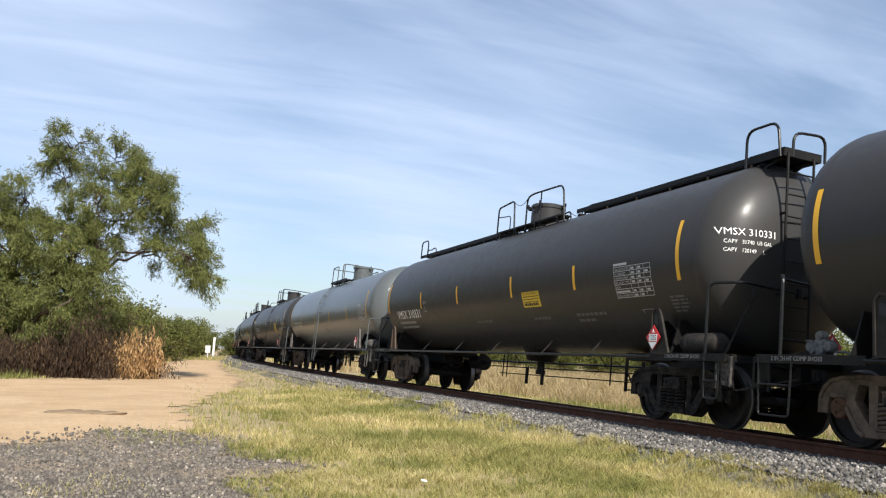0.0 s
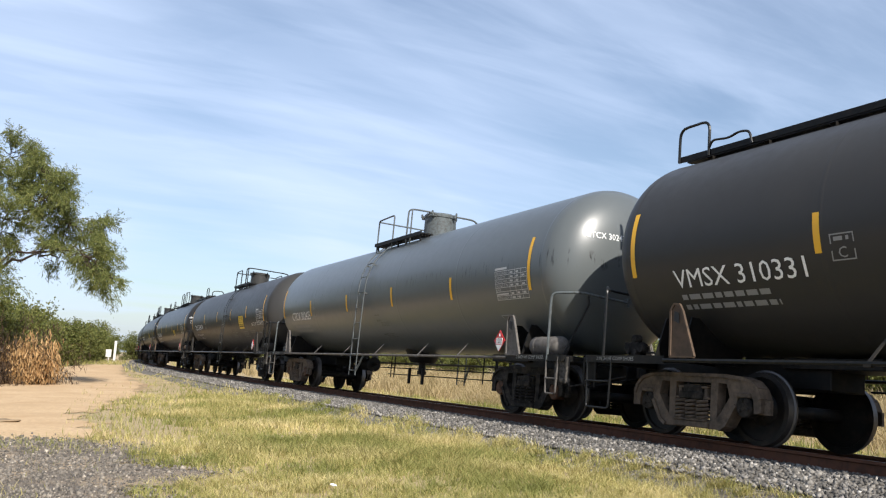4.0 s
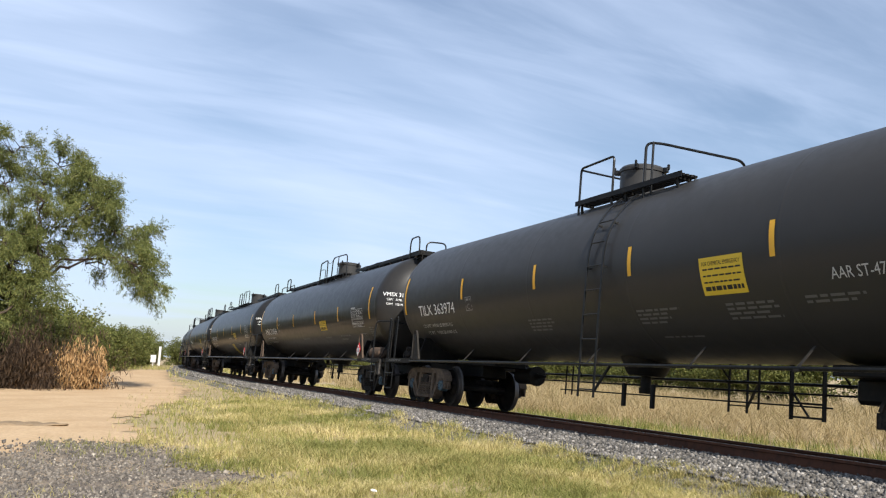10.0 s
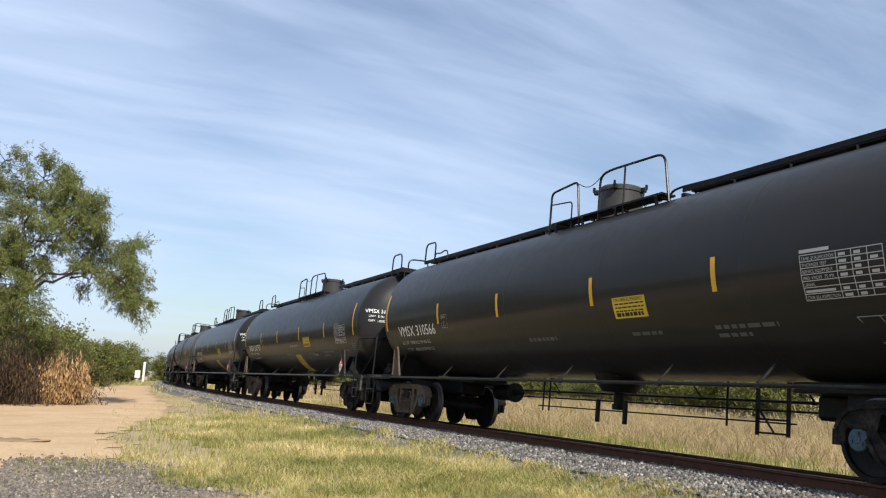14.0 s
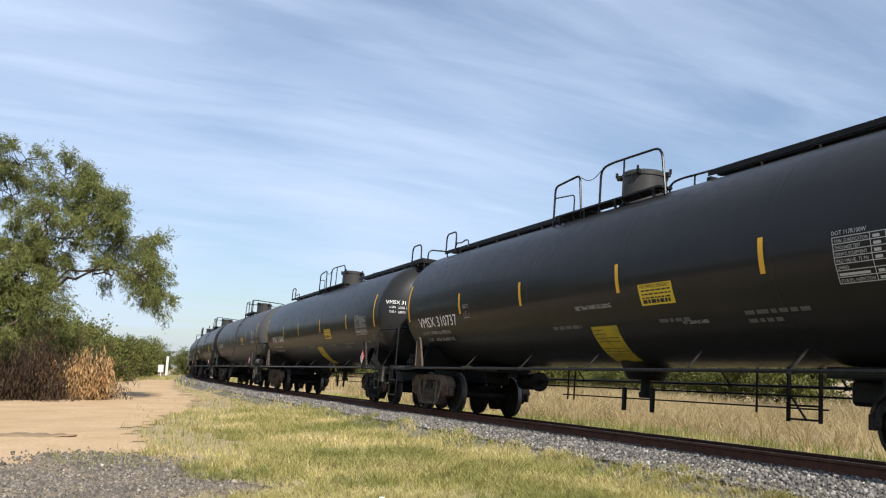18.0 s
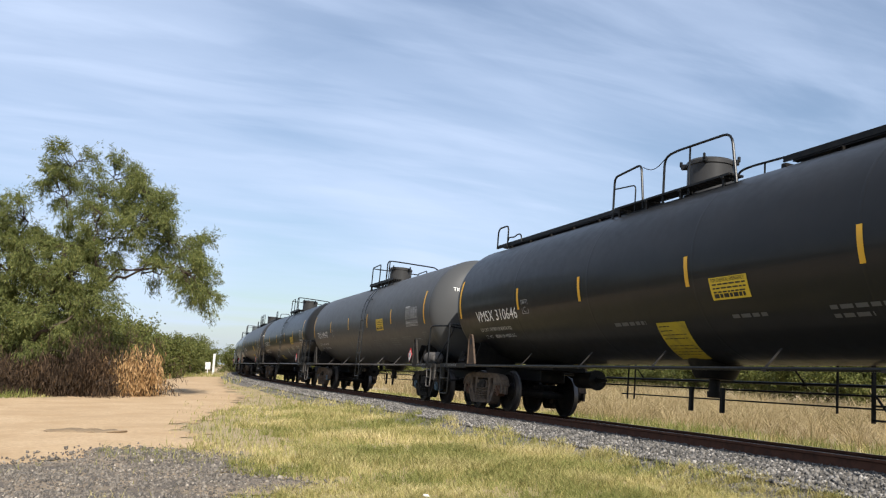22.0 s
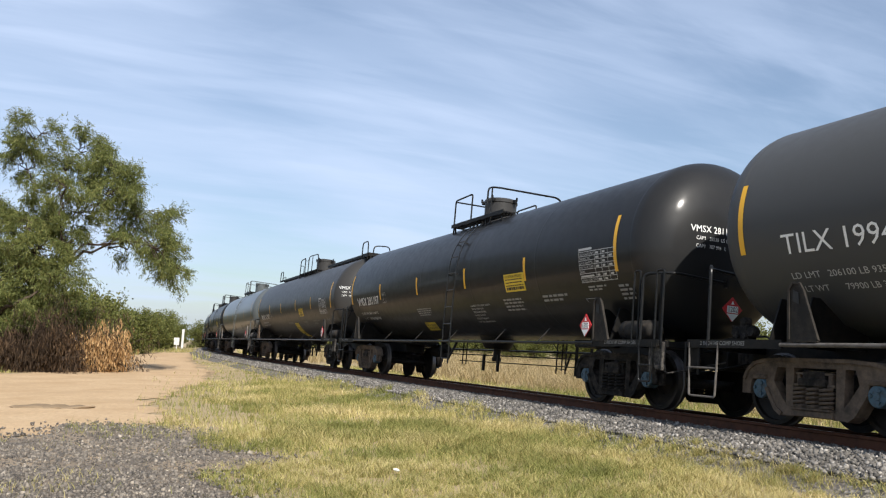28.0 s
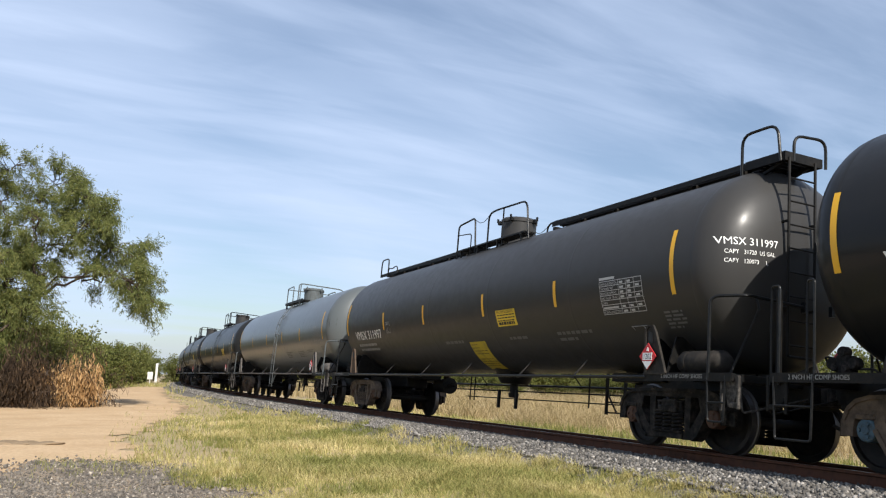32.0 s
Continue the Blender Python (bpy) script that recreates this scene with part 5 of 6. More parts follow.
STRIPES = (7.48, 4.50, 1.43, -1.81, -4.62, -7.80)
STRIPES_B = (7.44, 4.30, 1.40, -1.55, -4.65, -7.82)
STRIPES_C = (7.47, 4.46, 1.34, -1.78, -4.95, -7.85)
SMALL_A = [(-0.9, 1.72, [0.95], 0.07), (2.2, 1.72, [0.7], 0.06), (4.0, 1.74, [1.1, 0.6], 0.06), (7.1, 1.92, [0.4, 0.42, 0.46, 0.42, 0.3], 0.032)]
SMALL_B = [(-1.75, 1.80, [0.85, 0.9, 0.75, 0.7], 0.035), (1.65, 1.82, [1.0, 0.7, 0.75, 0.6], 0.035), (1.95, 1.46, [0.9], 0.03), (3.6, 1.82, [0.85, 0.9, 0.75, 0.9], 0.035), (4.95, 1.84, [0.85, 0.7], 0.035), (7.0, 1.92, [0.4, 0.46, 0.42, 0.42], 0.032)]
SMALL_C = [(0.08, 1.97, [0.28], 0.035), (0.10, 1.84, [0.30], 0.05), (0.30, 1.80, [0.58, 0.50, 0.45], 0.022), (0.05, 1.53, [0.25], 0.05), (0.22, 1.55, [0.50, 0.42, 0.60], 0.022)]
SMALL_D = [(-2.17, 1.83, [1.0, 0.95, 0.9, 0.8], 0.03), (3.05, 1.86, [0.80, 0.85, 0.75, 0.80], 0.04), (4.75, 1.86, [0.95, 0.7], 0.045), (6.45, 1.95, [0.55, 0.4], 0.03), (7.35, 1.92, [0.3, 0.34, 0.38, 0.34], 0.04)]
HEATER = (("MAXIMUM OPERATING PRESSURE FOR", 1.30, 1.80, 0.045, 1.04), ("HEATER COILS 150 PSI", 1.29, 1.735, 0.045, 0.62), ("EXTERIOR HEATER PIPES", 1.28, 1.67, 0.045, 0.68), ("NO INLET OR OUTLET", 1.27, 1.605, 0.045, 0.56),
          ("PIPE CAPS REQUIRED", 1.26, 1.54, 0.045, 0.60), ("VENT TANK WHEN UNLOADING", 1.21, 1.475, 0.045, 0.84))
BLK, GRY, DGR = "glossy black tank", "weathered grey tank", "dark grey satin tank"
SIGN_A, SIGN_B, SIGN_C, SIGN_D = (1.95, 1.97, 0.80, 0.33), (3.28, 1.96, 0.82, 0.52), (2.43, 2.13, 0.82, 0.38), (3.33, 2.02, 0.87, 0.37)
FLAP, FLAP_SMALL = (0.31, 1.22, 0.76, 0.92, -0.25), (-2.22, 1.34, 0.74, 0.32, -0.18)
CARS = [
    dict(u=-72.2, kind="ladder", shell=M_SATIN, mark="", stripes=STRIPES_B, small=SMALL_B, sign=None, cap=M_BEARING, cast=M_TRUCKDARK),
    dict(u=-54.13, kind="walkway", shell=M_SATIN, mark="VMSX 310331", mark_x=-7.01, mark_w=2.16, mark_z=1.97, stripes=(7.46, 4.24, 1.44, -1.82, -4.65, -7.80), small=SMALL_A, sign=SIGN_A, cap=M_TRUCKDARK, cast=M_TRUCKDARK, capy=("CAPY   31740  US GAL", "CAPY   120149     L"), weights=()),
    dict(u=-36.05, kind="ladder", shell=M_GREY, mark="CTCX 302425", mark_x=-6.94, mark_w=1.87, mark_z=2.05, stripes=STRIPES_C, small=SMALL_C, sign=None, cap=M_BEARING, cast=M_TRUCKLIT, ladder=-0.46, deck=0.10, hatch=0.62, stripe_z=2.145),
    dict(u=-17.97, kind="ladder", shell=M_SATIN, mark="TILX 363974", mark_x=-6.93, mark_w=2.08, mark_z=2.09, stripes=(7.46, 4.61, 1.70, -1.23, -4.41, -7.81), ladder=0.88, deck=0.69, hatch=-0.09, stripe_z=2.35, small=SMALL_B, sign=SIGN_B, cap=M_CAPBLUE, cast=M_TRUCKDARK, capy=("CAPY  30420 US GAL", "CAPY  115 149 L"), weights=("LD LMT 194700 LB 88300 KG", "LT WT    91300 LB 41400 KG"), words=(("AAR ST-470", 5.42, 2.02, 0.14, 0.80),)),
    dict(u=0.11, kind="walkway", shell=M_WORN, mark="VMSX 310566", weights=("LD LMT 198000 LB 89 800 KG", "LT WT   88000 LB 39 900 KG"), mark_x=-7.05, mark_w=2.2, mark_z=2.0, stripes=(7.37, 4.21, 1.40, -1.81, -4.62, -7.82), small=SMALL_A, sign=SIGN_A, cap=M_CAPBLUE, cast=M_TRUCKDARK, capy=("CAPY   31740  US GAL", "CAPY   120149     L")),
    dict(u=18.19, kind="walkway", shell=M_GLOSS, mark="VMSX 310737", mark_x=-7.19, mark_w=2.27, mark_z=1.985, stripes=(7.50, 4.54, 1.43, -1.81, -4.65, -7.80), crown=-0.70, small=SMALL_A, sign=SIGN_A, flap=FLAP, cap=M_BEARING, cast=M_TRUCKLIT, capy=("CAPY   31710  US GAL", "CAPY   120035     L"), weights=("LD LMT 197800 LB 89700 KG", "LT WT    88200 LB 40000 KG"), words=(("VENT TANK WHEN UNLOADING", 0.07, 2.0, 0.075, 1.08), ("0.5\" CERAMIC FIBER", 2.72, 1.68, 0.055, 0.54))),
    dict(u=36.35, kind="walkway", shell=M_GLOSS, mark="VMSX 310646", mark_x=-6.81, mark_w=2.25, mark_z=2.035, stripes=(7.52, 4.70, 1.45, -1.80, -4.45, -7.78), crown=-0.70, small=SMALL_A, sign=SIGN_A, flap=FLAP, cap=M_BEARING, cast=M_TRUCKLIT, capy=("CAPY   31720  US GAL", "CAPY   120073     L"), weights=("LD LMT 197700 LB 89650 KG", "LT WT    88300 LB 40050 KG")),
    dict(u=54.39, kind="ladder", shell=M_DARKGREY, mark="TILX 199477", table=(5.73, 2.14), mark_x=-7.12, mark_w=2.0, mark_z=2.11, stripes=(7.43, 4.17, 1.27, -1.46, -4.50, -7.80), ladder=0.95, deck=0.72, hatch=-0.05, stripe_z=2.28, small=SMALL_B, sign=SIGN_C, cap=M_CAPBLUE, cast=M_TRUCKDARK, weights=("LD LMT   206100 LB 93500 KG", "LT WT       79900 LB 36200 KG")),
    dict(u=72.53, kind="ladder", shell=M_GLOSS, mark="VMSX 281197", mark_x=-7.24, mark_w=2.13, mark_z=2.09, stripes=(7.42, 4.25, 1.31, -1.81, -4.90, -7.85), ladder=0.78, deck=0.53, hatch=-0.10, small=SMALL_D, words=HEATER, sign=SIGN_D, flap=FLAP_SMALL, bright=True, cap=M_CAPBLUE, cast=M_TRUCKDARK, capy=("CAPY   28530  US GAL", "CAPY   107 996   L"), weights=("LD LMT 199600LB 91100 KG", "LT WT    84700LB 38600 KG")),
    dict(u=90.63, kind="walkway", shell=M_SATIN, mark="VMSX 311997", crown=-0.45, mark_x=-7.1, mark_w=2.2, mark_z=2.0, stripes=(7.44, 4.25, 1.40, -1.82, -4.62, -7.80), small=SMALL_A, sign=SIGN_A, flap=FLAP, cap=M_BEARING, cast=M_TRUCKLIT, capy=("CAPY   31720  US GAL", "CAPY   120073     L")),
    dict(u=108.75, kind="ladder", shell=M_GREY, mark="", stripes=STRIPES_B, small=SMALL_B, sign=None, cap=M_BEARING, cast=M_TRUCKLIT),
    dict(u=126.85, kind="ladder", shell=M_GLOSS, mark="", stripes=STRIPES_B, small=SMALL_B, sign=SIGN_D, cap=M_BEARING, cast=M_TRUCKLIT),
    dict(u=144.95, kind="ladder", shell=M_GLOSS, mark="", stripes=STRIPES_B, small=SMALL_B, sign=SIGN_D, cap=M_BEARING, cast=M_TRUCKLIT),
    dict(u=163.05, kind="walkway", shell=M_WORN, mark="", stripes=STRIPES, small=SMALL_A, sign=SIGN_A, cap=M_BEARING, cast=M_TRUCKLIT),
    dict(u=181.15, kind="walkway", shell=M_SATIN, mark="", stripes=STRIPES, small=SMALL_A, sign=SIGN_A, cap=M_BEARING, cast=M_TRUCKLIT),
    dict(u=199.25, kind="ladder", shell=M_SATIN, mark="", stripes=STRIPES_B, small=SMALL_B, sign=SIGN_D, cap=M_BEARING, cast=M_TRUCKLIT),
]
TONES = {M_SATIN: ("satin black", "satin black painted steel tank"), M_GLOSS: ("glossy black", "glossy black painted steel tank"), M_WORN: ("worn black", "dusty black painted steel tank"),
         M_GREY: ("weathered grey", "weathered grey-green painted steel tank"), M_DARKGREY: ("dark grey", "dark grey painted steel tank")}
TRAIN = []
for i, spec in enumerate(CARS):
    tone, shell_label = TONES[spec["shell"]]
    how = "a running board along its crown" if spec["kind"] == "walkway" else "side ladders to its crown platform"
    spec.update(seed=i, label=f"{tone} railway tank car with {how}", shell_label=shell_label)
    TRAIN.append((tank_car(spec), spec["u"] + 7.65, len(WHEELSETS)))

# ---- plants ----
def leaf_quads(centres, size, droop, rng, wide=0.35, along=None):
    """Small hanging leaflets round each centre: four corners each. along: the way of each one's twig."""
    n = len(centres)
    d = rng.normal(size=(n, 3))
    d[:, 2] -= droop
    if along is not None:
        d = d * 0.62 + along * 1.0
    d /= np.linalg.norm(d, axis=1)[:, None]
    e = np.cross(d, rng.normal(size=(n, 3)))
    e /= np.linalg.norm(e, axis=1)[:, None] + 1e-9
    s = (size * rng.uniform(0.6, 1.4, n))[:, None]
    a, b = d * s, e * s * wide
    c = np.asarray(centres)
    return np.stack([c - b * 0.6, c + a * 0.55 - b, c + a, c + a * 0.55 + b], 1)


def grow(rng, start, way, length, radius, depth, limbs, tips, spread=0.6, rise=0.1, kids=(2, 4)):
    """A limb as a bent row of points, with its branches; ends are kept in tips."""
    pts = [Vector(start)]
    d = Vector(way).normalized()
    steps = max(3, int(length / 0.5))
    for _ in range(steps):
        d = (d + Vector(rng.normal(size=3)) * 0.16 + Vector((0, 0, rise * 0.15))).normalized()
        pts.append(pts[-1] + d * length / steps)
    limbs.append((pts, radius))
    if depth == 0:
        tips.append(pts)
        return
    for _ in range(rng.integers(kids[0], kids[1] + 1)):
        k = rng.integers(max(1, steps // 3), steps + 1)
        w = (d + Vector(rng.normal(size=3)) * spread).normalized()
        grow(rng, pts[k], w, length * rng.uniform(0.5, 0.8), radius * 0.55, depth - 1, limbs, tips, spread, rise, kids)
    grow(rng, pts[-1], d, length * 0.6, radius * 0.6, depth - 1, limbs, tips, spread, rise, kids)


def limb_mesh(bm, limbs, least=0.0):
    for pts, r in limbs:
        if r < least:
            continue
        sides = 8 if r > 0.08 else 4
        n = len(pts)
        last = None
        for i, p in enumerate(pts):
            d = (pts[min(i + 1, n - 1)] - pts[max(i - 1, 0)]).normalized()
            side = d.cross(Vector((0.3, 0.2, 1))).normalized()
            top = side.cross(d)
            rr = r * (1 - 0.5 * i / (n - 1))
            ring = [bm.verts.new(p + side * rr * math.cos(t) + top * rr * math.sin(t)) for t in (2 * math.pi * k / sides for k in range(sides))]
            if last:
                for k in range(sides):
                    bm.faces.new((last[k], last[(k + 1) % sides], ring[(k + 1) % sides], ring[k]))
            last = ring


def tufts(rng, tips, per, size, droop, hang, wide=0.35, spread=0.28):
    """Leaf places along the outer twigs, in hanging sprays."""
    out = []
    for pts in tips:
        a = np.array([tuple(p) for p in pts])
        for _ in range(per):
            k = rng.random() * (len(a) - 1)
            i = int(k)
            p = a[i] + (a[min(i + 1, len(a) - 1)] - a[i]) * (k - i)
            m = rng.integers(10, 20)
            c = p + rng.normal(scale=spread, size=3)
            c = c + rng.normal(size=(m, 3)) * np.array([0.14, 0.14, 0.10]) - np.array([0, 0, 1]) * rng.random((m, 1)) * hang
            out.append(c)
    return np.concatenate(out)


def tree(name, at, seed, trunk, leaf, label, category, per, size, droop, hang, bark=M_BARK, kids=(2, 3), least=0.012, wide=0.3):
    rng = np.random.default_rng(seed)
    ob = new(name)
    ob.matrix_basis = Matrix.Translation(at)
    tagged(ob, label, category)
    limbs, tips = [], []
    for start, way, length, radius, depth, spread, rise in trunk:
        grow(rng, start, way, length, radius, depth, limbs, tips, spread, rise, kids)
    part("trunk", lambda bm: limb_mesh(bm, limbs, least), bark, ob, "dark twisted bark", smooth=60)
    me = fill("crown", leaf_quads(tufts(rng, tips, per, size, droop, hang), size, droop, rng, wide), 4, leaf)
    crown = new("crown", me)
    crown.parent = ob
    return ob


def clump_tree(name, at, seed, base, clumps, leaf, label, tufts_per, size, hang, depth=1.7, bare=0.0):
    """A spreading tree: limbs run from the fork to overlapping leaf masses; each is made of drooping feathery sprays."""
    rng = np.random.default_rng(seed)
    ob = new(name)
    ob.matrix_basis = Matrix.Translation(at)
    tagged(ob, label, "tree")
    limbs = []
    fork = [Vector((0, 0, 0))]
    for k in range(5):
        fork.append(fork[-1] + Vector((0.12 + rng.normal() * 0.08, rng.normal() * 0.08, base / 5)))
    limbs.append((fork, 0.27))
    leaves, ways = [], []
    joints = [(fork[-1], 0.0), (fork[-2], 0.3)]
    for cx, cz, r in sorted(clumps, key=lambda q: math.hypot(q[0] - fork[-1].x, q[1] - fork[-1].z)):
        c = Vector((cx, rng.uniform(-depth, depth), cz))
        a = min(joints, key=lambda q: (c - q[0]).length + q[1] * 0.5)
        joints.append((c, a[1] + (c - a[0]).length))
        a = a[0]
        sag = Vector((0, 0, 0.10 * (c - a).length))
        pts = [a.lerp(c, f) + sag * math.sin(math.pi * f) + Vector(rng.normal(size=3)) * 0.10 * (0 < f < 1) for f in np.linspace(0, 1, 8)]
        limbs.append((pts, max(0.022, 0.14 - 0.017 * joints[-1][1])))
        # boughs on the outside of the mass, each a close tuft of sprays
        boughs = []
        for k in range(max(5, int(22 * r * r))):
            d = rng.normal(size=3)
            d /= np.linalg.norm(d)
            q = np.array(c) + d * r * rng.uniform(0.45, 1.12) * np.array([1.12, 1.3, 0.95])
            boughs.append((q, d))
            s = pts[int(rng.integers(4, 8))]
            limbs.append(([s, s.lerp(Vector(q), 0.5) + Vector(rng.normal(size=3)) * 0.10, Vector(q)], 0.018))
        for k in range(int(tufts_per * r * r)):
            q, d = boughs[k % len(boughs)]
            p = q + np.clip(rng.normal(size=3), -2.0, 2.0) * np.array([0.17, 0.17, 0.10])
            # one spray: leaflets along a twig that arches out and hangs down
            m = int(rng.integers(12, 22))
            t = np.sort(rng.random(m))[:, None]
            out = d * rng.uniform(0.12, 0.42) + rng.normal(scale=0.13, size=3)
            drop = hang * rng.uniform(-0.15, 1.0)
            leaves.append(p + out * t - np.array([0, 0, drop]) * t ** 1.6 + rng.normal(size=(m, 3)) * 0.030)
            way = out - np.array([0, 0, drop]) * 1.6 * t ** 0.6
            ways.append(way / (np.linalg.norm(way, axis=1)[:, None] + 1e-6))
    part("trunk", lambda bm: limb_mesh(bm, limbs, 0.0), M_BARK, ob, "dark twisted bark", smooth=60)
    crown = new("crown", fill("crown", leaf_quads(np.concatenate(leaves), size, 0.9, rng, 0.085, np.concatenate(ways)), 4, leaf))
    crown.parent = ob
    return ob


# a leaning thorn tree whose crown reaches out over the road, and its denser neighbours
clump_tree("mesquite_tree", (-14.9, 34.6, -0.05), 11, 2.4, [
    (-1.1, 9.3, 0.62), (-0.5, 8.3, 0.70), (0.2, 9.5, 0.72), (1.1, 9.4, 0.72), (0.8, 8.4, 0.84), (2.4, 8.7, 0.68), (3.1, 8.4, 0.68), (2.2, 7.8, 0.84),
    (3.3, 7.3, 0.84), (4.0, 7.6, 0.6), (4.9, 6.2, 0.58), (4.2, 6.3, 0.8), (3.4, 6.3, 0.72), (4.8, 5.2, 0.72), (5.6, 4.7, 0.72), (5.3, 4.1, 0.55),
    (3.9, 5.2, 0.42), (3.1, 5.2, 0.42), (4.4, 4.7, 0.32), (2.3, 6.5, 0.55), (1.5, 7.3, 0.75), (0.1, 7.2, 0.45), (1.0, 5.9, 0.84), (1.6, 5.2, 0.7), (5.9, 4.2, 0.45), (5.0, 4.5, 0.4), (1.4, 4.3, 0.6), (0.2, 6.3, 0.6)],
    M_LEAF, "large leaning mesquite tree with feathery drooping green leaves", 560, 0.13, 0.42)
clump_tree("mesquite_tree", (-16.2, 33.6, -0.05), 21, 2.0, [
    (1.7, 5.8, 0.9), (0.8, 6.2, 0.84), (2.3, 4.7, 0.9), (1.3, 4.8, 0.97), (0.3, 5.5, 0.97), (-0.4, 6.1, 0.9), (-1.0, 6.8, 0.84), (-1.2, 7.8, 0.55), (-0.1, 7.5, 0.42),
    (-0.5, 7.2, 0.55), (-0.5, 4.8, 1.03), (0.3, 3.9, 1.03), (1.3, 3.7, 0.97), (2.2, 3.5, 0.84), (3.0, 3.7, 0.7), (-0.4, 3.1, 1.03), (0.6, 2.8, 0.84), (1.8, 2.6, 0.65),
    (-0.5, 2.1, 0.77), (-1.7, 5.8, 1.03), (-1.7, 4.1, 1.03), (-1.6, 2.6, 1.03), (2.9, 2.9, 0.5), (0.9, 2.0, 0.7)],
    M_LEAF, "dense mesquite tree with feathery green leaves to the ground", 480, 0.13, 0.36, 1.3)
clump_tree("mesquite_tree", (-20.5, 35.5, -0.05), 22, 2.0, [
    (0.2, 6.8, 1.4), (1.5, 5.2, 1.4), (-1.5, 5.6, 1.5), (0.0, 3.8, 1.5), (2.0, 3.4, 1.3), (1.0, 7.4, 1.0), (0.5, 2.2, 1.4), (-2.0, 3.0, 1.5)],
    M_LEAF, "dense mesquite tree with feathery green leaves to the ground", 170, 0.13, 0.5)


def bush_proto(name, seed, r, h, leaf, label, per=9, size=0.12):
    """A wild shrub: many stems from the ground with leaf sprays to the foot."""
    rng = random.Random(seed)
    trunk = []
    for k in range(11):
        a = k * 2.4 + rng.uniform(-0.3, 0.3)
        lean = rng.uniform(0.2, 1.2)
        trunk.append(((0, 0, 0), (math.cos(a) * lean, math.sin(a) * lean, 1), h * rng.uniform(0.34, 0.50), 0.05, 2, 0.6, 0.0))
    return tree(name, (0, 0, 0), seed, trunk, leaf, label, "bush", per, size, 0.3, 0.3, least=0.015, wide=0.4)


# green thicket along the far side of the road and beyond the track
GREEN = "dense green wild bush at the roadside"
bush_a = bush_proto("wild_bush", 31, 2.2, 4.6, M_BUSHLEAF, GREEN)
bush_b = bush_proto("wild_bush", 32, 2.2, 4.0, M_BUSHLEAF, GREEN)
tagged(bush_a, group="bushes of the thicket")
tagged(bush_b, group="bushes of the thicket")
bush_a.matrix_basis = pose(-17.9, 44.5, -0.05)
bush_b.matrix_basis = pose(-19.6, 49.0, -0.05, 0, 0, 70)


def thicket():
    rng = random.Random(17)
    spots = []
    for k in range(16):
        y = 52 + k * 5.2
        x = -20.2 - (y - 52) * 0.19
        spots.append((x + rng.uniform(-0.8, 0.5), y, rng.uniform(0.95, 1.25)))
        spots.append((x - 4.2 + rng.uniform(-1, 1), y + 2, rng.uniform(1.05, 1.35)))
    spots += [(-17.3, 43.0, 0.92), (-19.2, 46.0, 0.98), (-20.6, 43.5, 1.05)]
    # at the end of the view, where road and track bend out of sight
    for k in range(9):
        spots.append((-32 + k * 3.6 + rng.uniform(-1, 1), 140 + rng.uniform(-5, 8), rng.uniform(1.2, 1.5)))
    # to the other side of the tree
    for k in range(6):
        spots.append((-25.5 - k * 4.2, 37 - k * 1.2 + rng.uniform(-1, 1), rng.uniform(0.9, 1.2)))
    # beyond the track
    for k in range(40):
        y = -18 + k * 3.6
        spots.append((39 - k * 0.95 + rng.uniform(-2.5, 2.5), y, rng.uniform(0.75, 1.15)))
    # behind the camera
    for k in range(20):
        spots.append((-52 + k * 5.4 + rng.uniform(-1.5, 1.5), -34 + rng.uniform(-3, 3) - abs(k - 9) * 0.4, rng.uniform(1.0, 1.4)))
    for k in range(9):
        spots.append((-50 + rng.uniform(-2, 2), -28 + k * 6.0, rng.uniform(1.0, 1.3)))
    for k, (x, y, f) in enumerate(spots):
        ob = copy_thing((bush_a, bush_b)[k % 2], pose(x, y, -0.05, 0, 0, rng.uniform(0, 360)))
        ob.scale = (f, f, f * rng.uniform(0.9, 1.1))


def dead_brush():
    """Bare brown tangle under the tree, and clumps of withered tan leaves at its edge."""
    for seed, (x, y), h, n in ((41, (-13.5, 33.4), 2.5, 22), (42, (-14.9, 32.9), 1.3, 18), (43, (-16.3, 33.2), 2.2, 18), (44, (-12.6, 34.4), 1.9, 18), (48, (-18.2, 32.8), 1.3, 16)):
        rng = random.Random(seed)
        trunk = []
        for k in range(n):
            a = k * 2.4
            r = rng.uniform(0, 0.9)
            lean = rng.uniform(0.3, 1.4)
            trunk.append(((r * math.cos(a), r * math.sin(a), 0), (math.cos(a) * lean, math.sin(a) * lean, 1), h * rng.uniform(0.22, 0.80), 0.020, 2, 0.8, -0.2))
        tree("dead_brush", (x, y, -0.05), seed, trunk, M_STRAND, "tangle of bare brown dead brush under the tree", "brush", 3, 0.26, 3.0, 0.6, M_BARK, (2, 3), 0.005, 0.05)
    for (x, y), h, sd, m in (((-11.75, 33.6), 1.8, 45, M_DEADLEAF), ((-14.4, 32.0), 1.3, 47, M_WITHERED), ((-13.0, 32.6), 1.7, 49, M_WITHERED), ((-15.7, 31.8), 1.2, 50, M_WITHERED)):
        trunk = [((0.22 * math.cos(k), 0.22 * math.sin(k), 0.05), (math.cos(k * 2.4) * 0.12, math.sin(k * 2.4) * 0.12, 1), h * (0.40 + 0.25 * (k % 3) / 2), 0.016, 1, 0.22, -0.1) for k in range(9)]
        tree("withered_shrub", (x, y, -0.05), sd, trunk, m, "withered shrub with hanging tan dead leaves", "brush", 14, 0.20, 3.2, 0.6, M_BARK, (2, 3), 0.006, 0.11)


thicket()
dead_brush()


